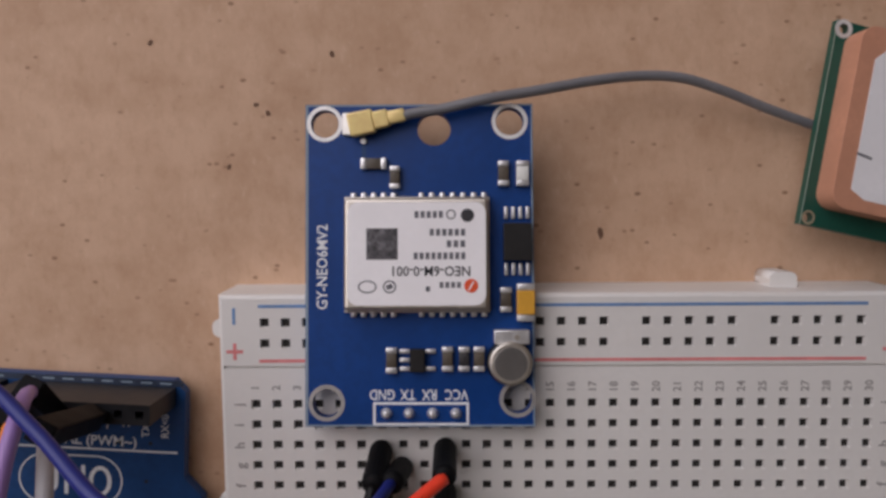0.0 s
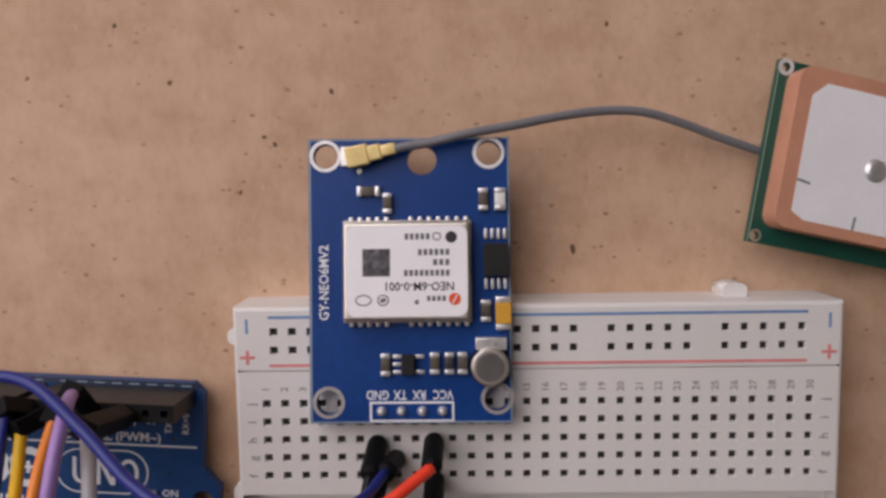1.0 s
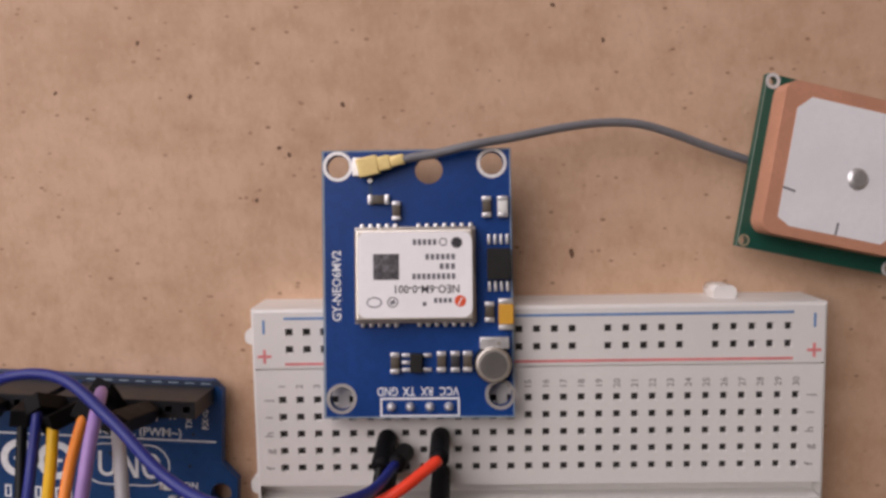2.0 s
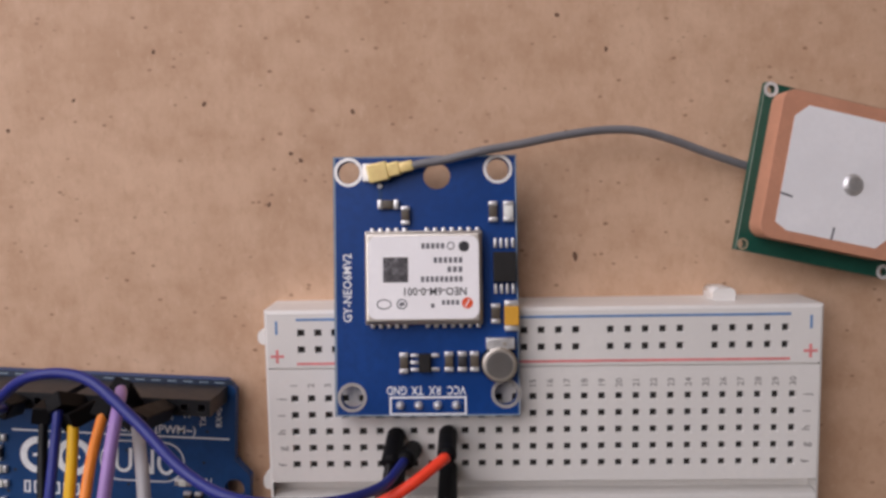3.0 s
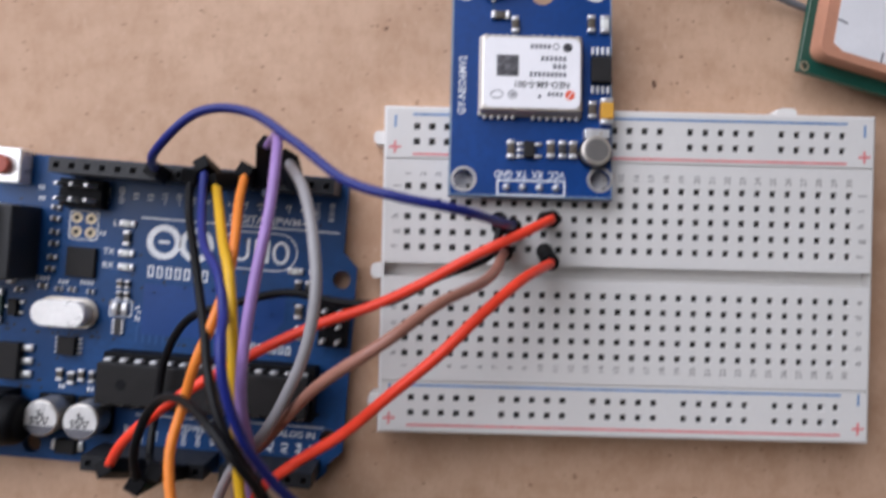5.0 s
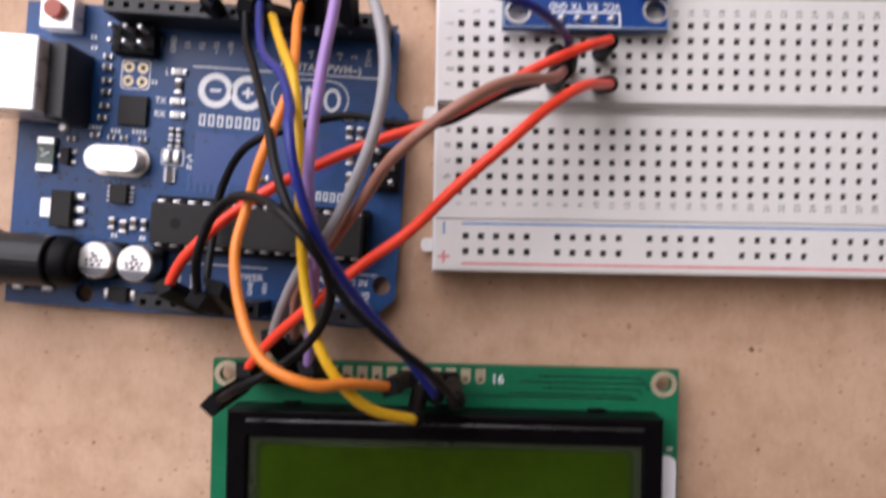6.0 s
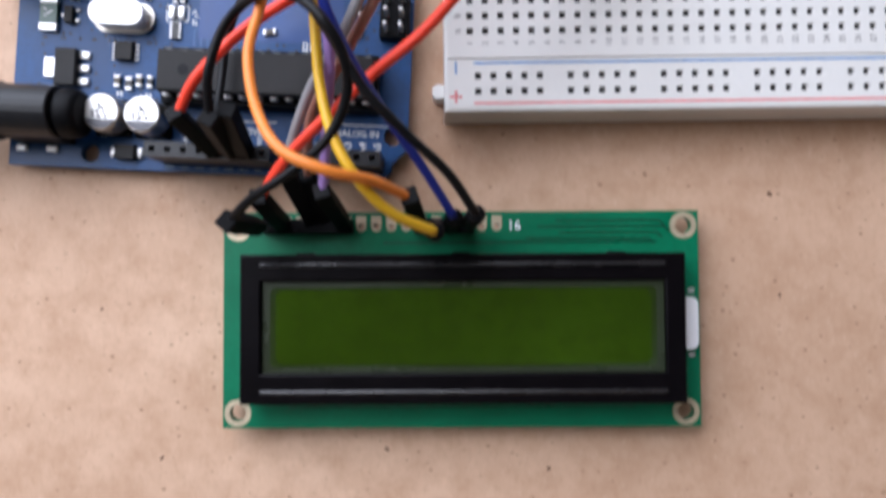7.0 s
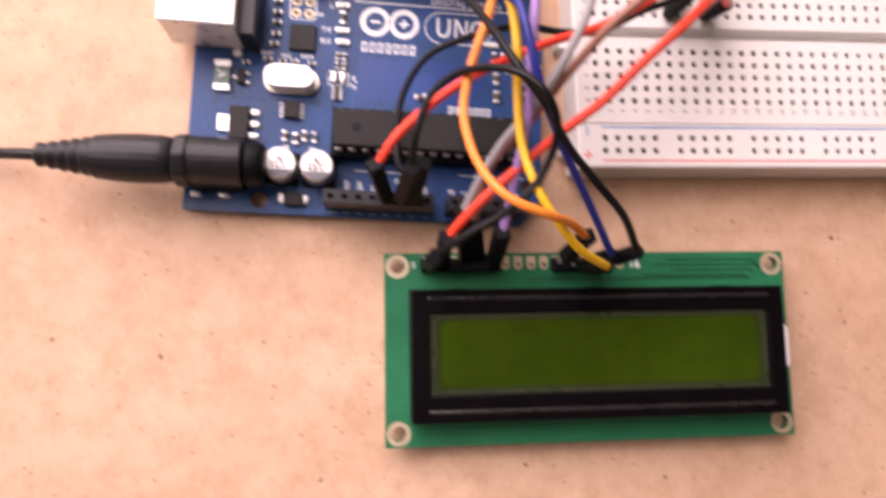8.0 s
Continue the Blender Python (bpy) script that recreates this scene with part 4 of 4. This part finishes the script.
scr = part("screen", box(40.2, 17.2, ZP + 4.2, 64.6, 14.8, 1.2), LCD_EDGE, lcd, "glass screen, olive green", flat=True)
part("display_rim", plate(rounded(9.3, 10.75, 71.2, 23.6, 1.0), ZP + 5.4, 0.012), LCD_RIM, scr, flat=True)
part("display_area", plate(rounded(10.2, 11.3, 70.4, 23.1, 1.3), ZP + 5.4, 0.03), LCD_FACE, scr, "olive green unlit display area", flat=True)
lamp = part("backlight_block", plate(rounded(76.4, 12.9, 79.4, 21.6, 1.3), ZP, 1.2), LABEL, lcd, "white backlight end")
for y in (11.9, 22.6):
    part("lamp_pad", box(78.6, y, ZP, 1.0, 0.7, 0.25, 0.05), SOLDER, lcd)
lettering("pin_number", "16", 2.3, 49.1, 33.7, ZP, SILK, lcd)
lettering("pin_number", "1", 1.9, 5.6, 33.8, ZP, SILK, lcd)
for k, (x0, x1) in enumerate(((56.0, 73.4), (53.0, 74.2), (56.5, 73.0), (51.0, 71.6))):
    y = 34.5 - 1.0 * k
    line = [(x0, y - 0.2), (x1, y - 0.2), (x1 + 0.8, y - 1.0), (x1 + 1.1, y - 0.75), (x1 + 0.15, y + 0.2), (x0, y + 0.2)]
    part("trace", plate(line, ZP, 0.03), GREEN_TRACE, lcd, flat=True)
for x0, n in ((8.05, 6), (8.05 + 10 * P, 4)):
    part("pin_strip", box(x0 + (n - 1) * P / 2, 33.7, ZP + 0.05, n * P, 2.5, 2.5, 0.25), BLACK, lcd, "black pin strip")
part("trace", box(50.0, 30.9, ZP, 46.0, 0.4, 0.03), GREEN_TRACE, lcd, flat=True)
part("trace", box(40.0, 3.4, ZP, 58.0, 0.3, 0.03), GREEN_TRACE, lcd, flat=True)

# ---------------------------------------------------------------- jumper wires
UNO_MM = pose(-116.43, -34.12, 3.0, 0, 0, -3.25)


def socket_on_board(x, y):
    return UNO_MM @ Vector((x, y, HH))


def pad_on_display(k):
    return Vector((-78.7 + 8.05 + P * (k - 1), -79.5 + 33.7, ZP))


def bar_between(a, b, w, bevel, round_ends=False):
    """A square (or round) sleeve from a to b."""
    d = b - a
    m = Matrix.Translation((a + b) / 2) @ d.to_track_quat("Z", "Y").to_matrix().to_4x4()
    bm = bmesh.new()
    if round_ends:
        made = bmesh.ops.create_cone(bm, cap_ends=True, segments=18, radius1=w / 2, radius2=w / 2, depth=d.length, matrix=m)
    else:
        made = bmesh.ops.create_cube(bm, size=1.0, matrix=m @ Matrix.Diagonal((w, w, d.length, 1)))
    bev(bm, made["verts"], bevel, 3 if round_ends else 2)
    return bm


def jumper_wire(label, material, path, r, start, finish):
    """A flexible wire with a black end sleeve on a pin at each end. start and finish: the pin's foot and the kind of sleeve."""
    pts = [Vector(p) for p in path]
    foot = start[0]
    w = thing("jumper_wire", label, "wire", pose(foot.x * MM, foot.y * MM, foot.z * MM), "jumper wires")
    o = Vector(foot)
    part("insulation", tube(smooth_path([p - o for p in pts], 10), r, 12), material, w)
    for (base, kind), top, nxt in ((start, pts[0], pts[1]), (finish, pts[-1], pts[-2])):
        top = Vector(top)
        way = (base - top).normalized()
        full = (base - top).length
        size = min(full - 0.3, 14.0)
        over = top - way * (0.4 if kind == "round" else 1.2)
        low = top + way * size
        if kind == "round":
            part("end_sleeve", bar_between(low - o, over - o, 2.75, 0.9, True), BLACK, w, "rounded black sleeve")
        else:
            part("end_sleeve", bar_between(low - o, over - o, 2.45, 0.2), BLACK, w, "square black sleeve")
        part("pin", bar_between(base + way * 3.0 - o, low - o, 0.64, 0.1), SOLDER, w)
    return w


WIRE_BLUE = wire_mat("dark_blue_insulation", (0.014, 0.024, 0.21))
WIRE_BLACK = wire_mat("black_insulation", (0.006, 0.006, 0.007), 0.18)
WIRE_YELLOW = wire_mat("yellow_insulation", (0.72, 0.42, 0.012))
WIRE_ORANGE = wire_mat("orange_insulation", (0.86, 0.26, 0.035))
WIRE_VIOLET = wire_mat("violet_insulation", (0.36, 0.22, 0.52))
WIRE_GREY = wire_mat("grey_insulation", (0.34, 0.33, 0.34))
WIRE_RED = wire_mat("red_insulation", (0.95, 0.065, 0.028))
WIRE_BROWN = wire_mat("brown_insulation", (0.35, 0.165, 0.12))

def hole(col, row):
    """A socket of the upper block; row 0 is next to the ravine."""
    return Vector(((col - 15.5) * P, 3.84 + row * P, ZB))


jumper_wire("dark blue jumper wire arching from the board to the breadboard", WIRE_BLUE, [(-76.8, 15, 14.3), (-73.7, 16.9, 21.9), (-66.4, 22.2, 25.1), (-58.9, 22.4, 25.6), (-51.4, 17.8, 28.2), (-44.2, 12.6, 31.4), (-37.1, 10.3, 33.8), (-28.4, 8.8, 31.6), (-22.4, 7.5, 24.6), (-19.9, 7.4, 16.0)], 0.68, (socket_on_board(36.58, 50.8), "square"), (hole(8, 1), "round"))
jumper_wire("thin black jumper wire from the board to the display", WIRE_BLACK, [(-71.2, 14.1, 14.5), (-70, 7.8, 17.5), (-67.4, 2.6, 22.3), (-65, -2.6, 26.6), (-62.7, -8, 30.5), (-60.8, -13.4, 34.1), (-58.4, -18.9, 36.5), (-54.8, -24.5, 36.9), (-51, -30.8, 35.5), (-45.9, -36, 33.2), (-40.7, -40.5, 29.5), (-36.8, -45.5, 24.3)], 0.66, (socket_on_board(41.66, 50.8), "square"), (pad_on_display(14), "round"))
jumper_wire("dark blue jumper wire from the board to the display", WIRE_BLUE, [(-68.9, 15.7, 14.5), (-67.5, 8.6, 19.1), (-65.1, 3.4, 24.6), (-61.4, -0.5, 29.4), (-59.3, -5.4, 33.3), (-58.3, -9.2, 37.3), (-57.3, -14.4, 38.2), (-55.5, -20.9, 36.6), (-52.4, -27.3, 33.3), (-48.3, -33.4, 29.1), (-44, -39.3, 24.7), (-39.9, -45.6, 20.6)], 0.68, (socket_on_board(45.72, 50.8), "square"), (pad_on_display(13), "round"))
jumper_wire("yellow jumper wire from the board to the display", WIRE_YELLOW, [(-67, 13.2, 14.5), (-64.7, 8.5, 19.5), (-62.2, 3.9, 25.2), (-59.7, -0.8, 29.8), (-58.4, -7.2, 32.2), (-57.9, -14.4, 32.8), (-57.8, -21.7, 31.5), (-57.3, -29, 31), (-55.5, -35.9, 32), (-52.3, -41.6, 32.1), (-48.2, -45.7, 29.7), (-42.6, -48, 25.5)], 0.74, (socket_on_board(48.26, 50.8), "square"), (pad_on_display(12), "round"))
jumper_wire("orange jumper wire curving from the board to the display", WIRE_ORANGE, [(-62.3, 14.9, 14.7), (-61.7, 10.1, 19.6), (-60.8, 4.9, 24), (-60.5, -0.8, 27.5), (-61.6, -6.7, 30.1), (-63.7, -12.5, 30.7), (-65.5, -18.4, 30), (-66.5, -25, 31.8), (-64.9, -32.5, 33.8), (-61.2, -38.3, 36.6), (-55.3, -41.1, 36.9), (-50.3, -41.8, 32.3), (-46, -43.3, 26.1)], 0.72, (socket_on_board(50.8, 50.8), "square"), (pad_on_display(11), "square"))
jumper_wire("pale violet jumper wire bent steeply over the board", WIRE_VIOLET, [(-58.2, 18.5, 17.8), (-55.1, 19.3, 24.1), (-53.9, 15.4, 29), (-53.7, 8.2, 32.6), (-54.6, -0.4, 35.2), (-55.6, -8.9, 36), (-56.3, -16.9, 34.6), (-56.1, -24.5, 30.7), (-57.4, -32.8, 26), (-58.9, -41.9, 20.6)], 0.76, (socket_on_board(53.34, 50.8), "square"), (pad_on_display(6), "square"))
jumper_wire("grey jumper wire looping over the board", WIRE_GREY, [(-53.7, 15.9, 23), (-49.8, 11.2, 30.2), (-47.4, 5, 35.3), (-46.4, -2.1, 37.7), (-47.6, -9.4, 37.2), (-50.7, -16.2, 34.3), (-54.6, -22.3, 30.2), (-59.1, -27.1, 26), (-62.5, -32.4, 21.8), (-65.2, -37.9, 17.7)], 0.76, (socket_on_board(58.42, 50.8), "square"), (pad_on_display(4), "square"))
jumper_wire("red jumper wire from the breadboard to the board", WIRE_RED, [(-14, 8.6, 17.4), (-19.6, 5.9, 21.7), (-26.5, 2.5, 22.6), (-33.7, -1.6, 22.1), (-41.1, -5.2, 21.3), (-48.9, -8, 22), (-56.2, -11.4, 23.3), (-63.3, -15.4, 24.9), (-70.1, -19.9, 24.6), (-76.5, -25.4, 23.1), (-80.2, -30.4, 20.7)], 0.78, (hole(10, 2), "round"), (socket_on_board(38.1, 2.54), "square"))
jumper_wire("brown jumper wire from the breadboard to the display", WIRE_BROWN, [(-21.5, 3.2, 19.7), (-24.4, -0.3, 29), (-31, -3.2, 37.8), (-37.3, -7.5, 42.8), (-44.5, -12.6, 40.1), (-49.4, -17.5, 32.9), (-55.1, -24.1, 26.3), (-60.8, -30.5, 19.8), (-62.6, -39, 13.1)], 0.76, (hole(7, 0), "round"), (pad_on_display(5), "square"))
jumper_wire("red jumper wire from the breadboard to the display", WIRE_RED, [(-14.1, 1.8, 17.8), (-19.5, -0.6, 25.9), (-25.2, -4.9, 31.5), (-31, -10.3, 34.1), (-37.3, -15.8, 33.3), (-43.5, -21.6, 30.5), (-50.7, -26.7, 28.2), (-57.5, -32.2, 26.4), (-63.6, -37.4, 23.7), (-68.4, -42.5, 19.8)], 0.78, (hole(10, 0), "round"), (pad_on_display(2), "square"))
jumper_wire("black jumper wire looping from the board to the display", WIRE_BLACK, [(-74.4, -31.7, 23.6), (-73.6, -26, 26.5), (-71.5, -20.5, 27.5), (-68, -17.6, 29.5), (-63.5, -17.6, 33.5), (-59, -19.8, 37.5), (-55.5, -23.2, 39), (-53.3, -27, 37.3), (-53.3, -31, 34.5), (-55.8, -35.8, 32.5), (-60.5, -40, 31.6), (-66.5, -43.3, 29.5), (-71.1, -46.3, 25.5)], 0.66, (socket_on_board(40.64, 2.54), "square"), (pad_on_display(1), "square"))
jumper_wire("black jumper wire lying low from breadboard to board", WIRE_BLACK, [(-21.9, 7.1, 16), (-23.7, 2.6, 18.2), (-31.7, -0.9, 19.3), (-39, -4.7, 19.5), (-46.4, -4.9, 18.8), (-54.3, -3.7, 18.3), (-62.7, -5.6, 17.9), (-70.3, -8.3, 15.6), (-74.9, -14.6, 13), (-76.3, -22.8, 12.9), (-75.8, -29.5, 16.3), (-72.3, -30.4, 22)], 0.66, (hole(7, 2), "round"), (socket_on_board(43.18, 2.54), "square"))
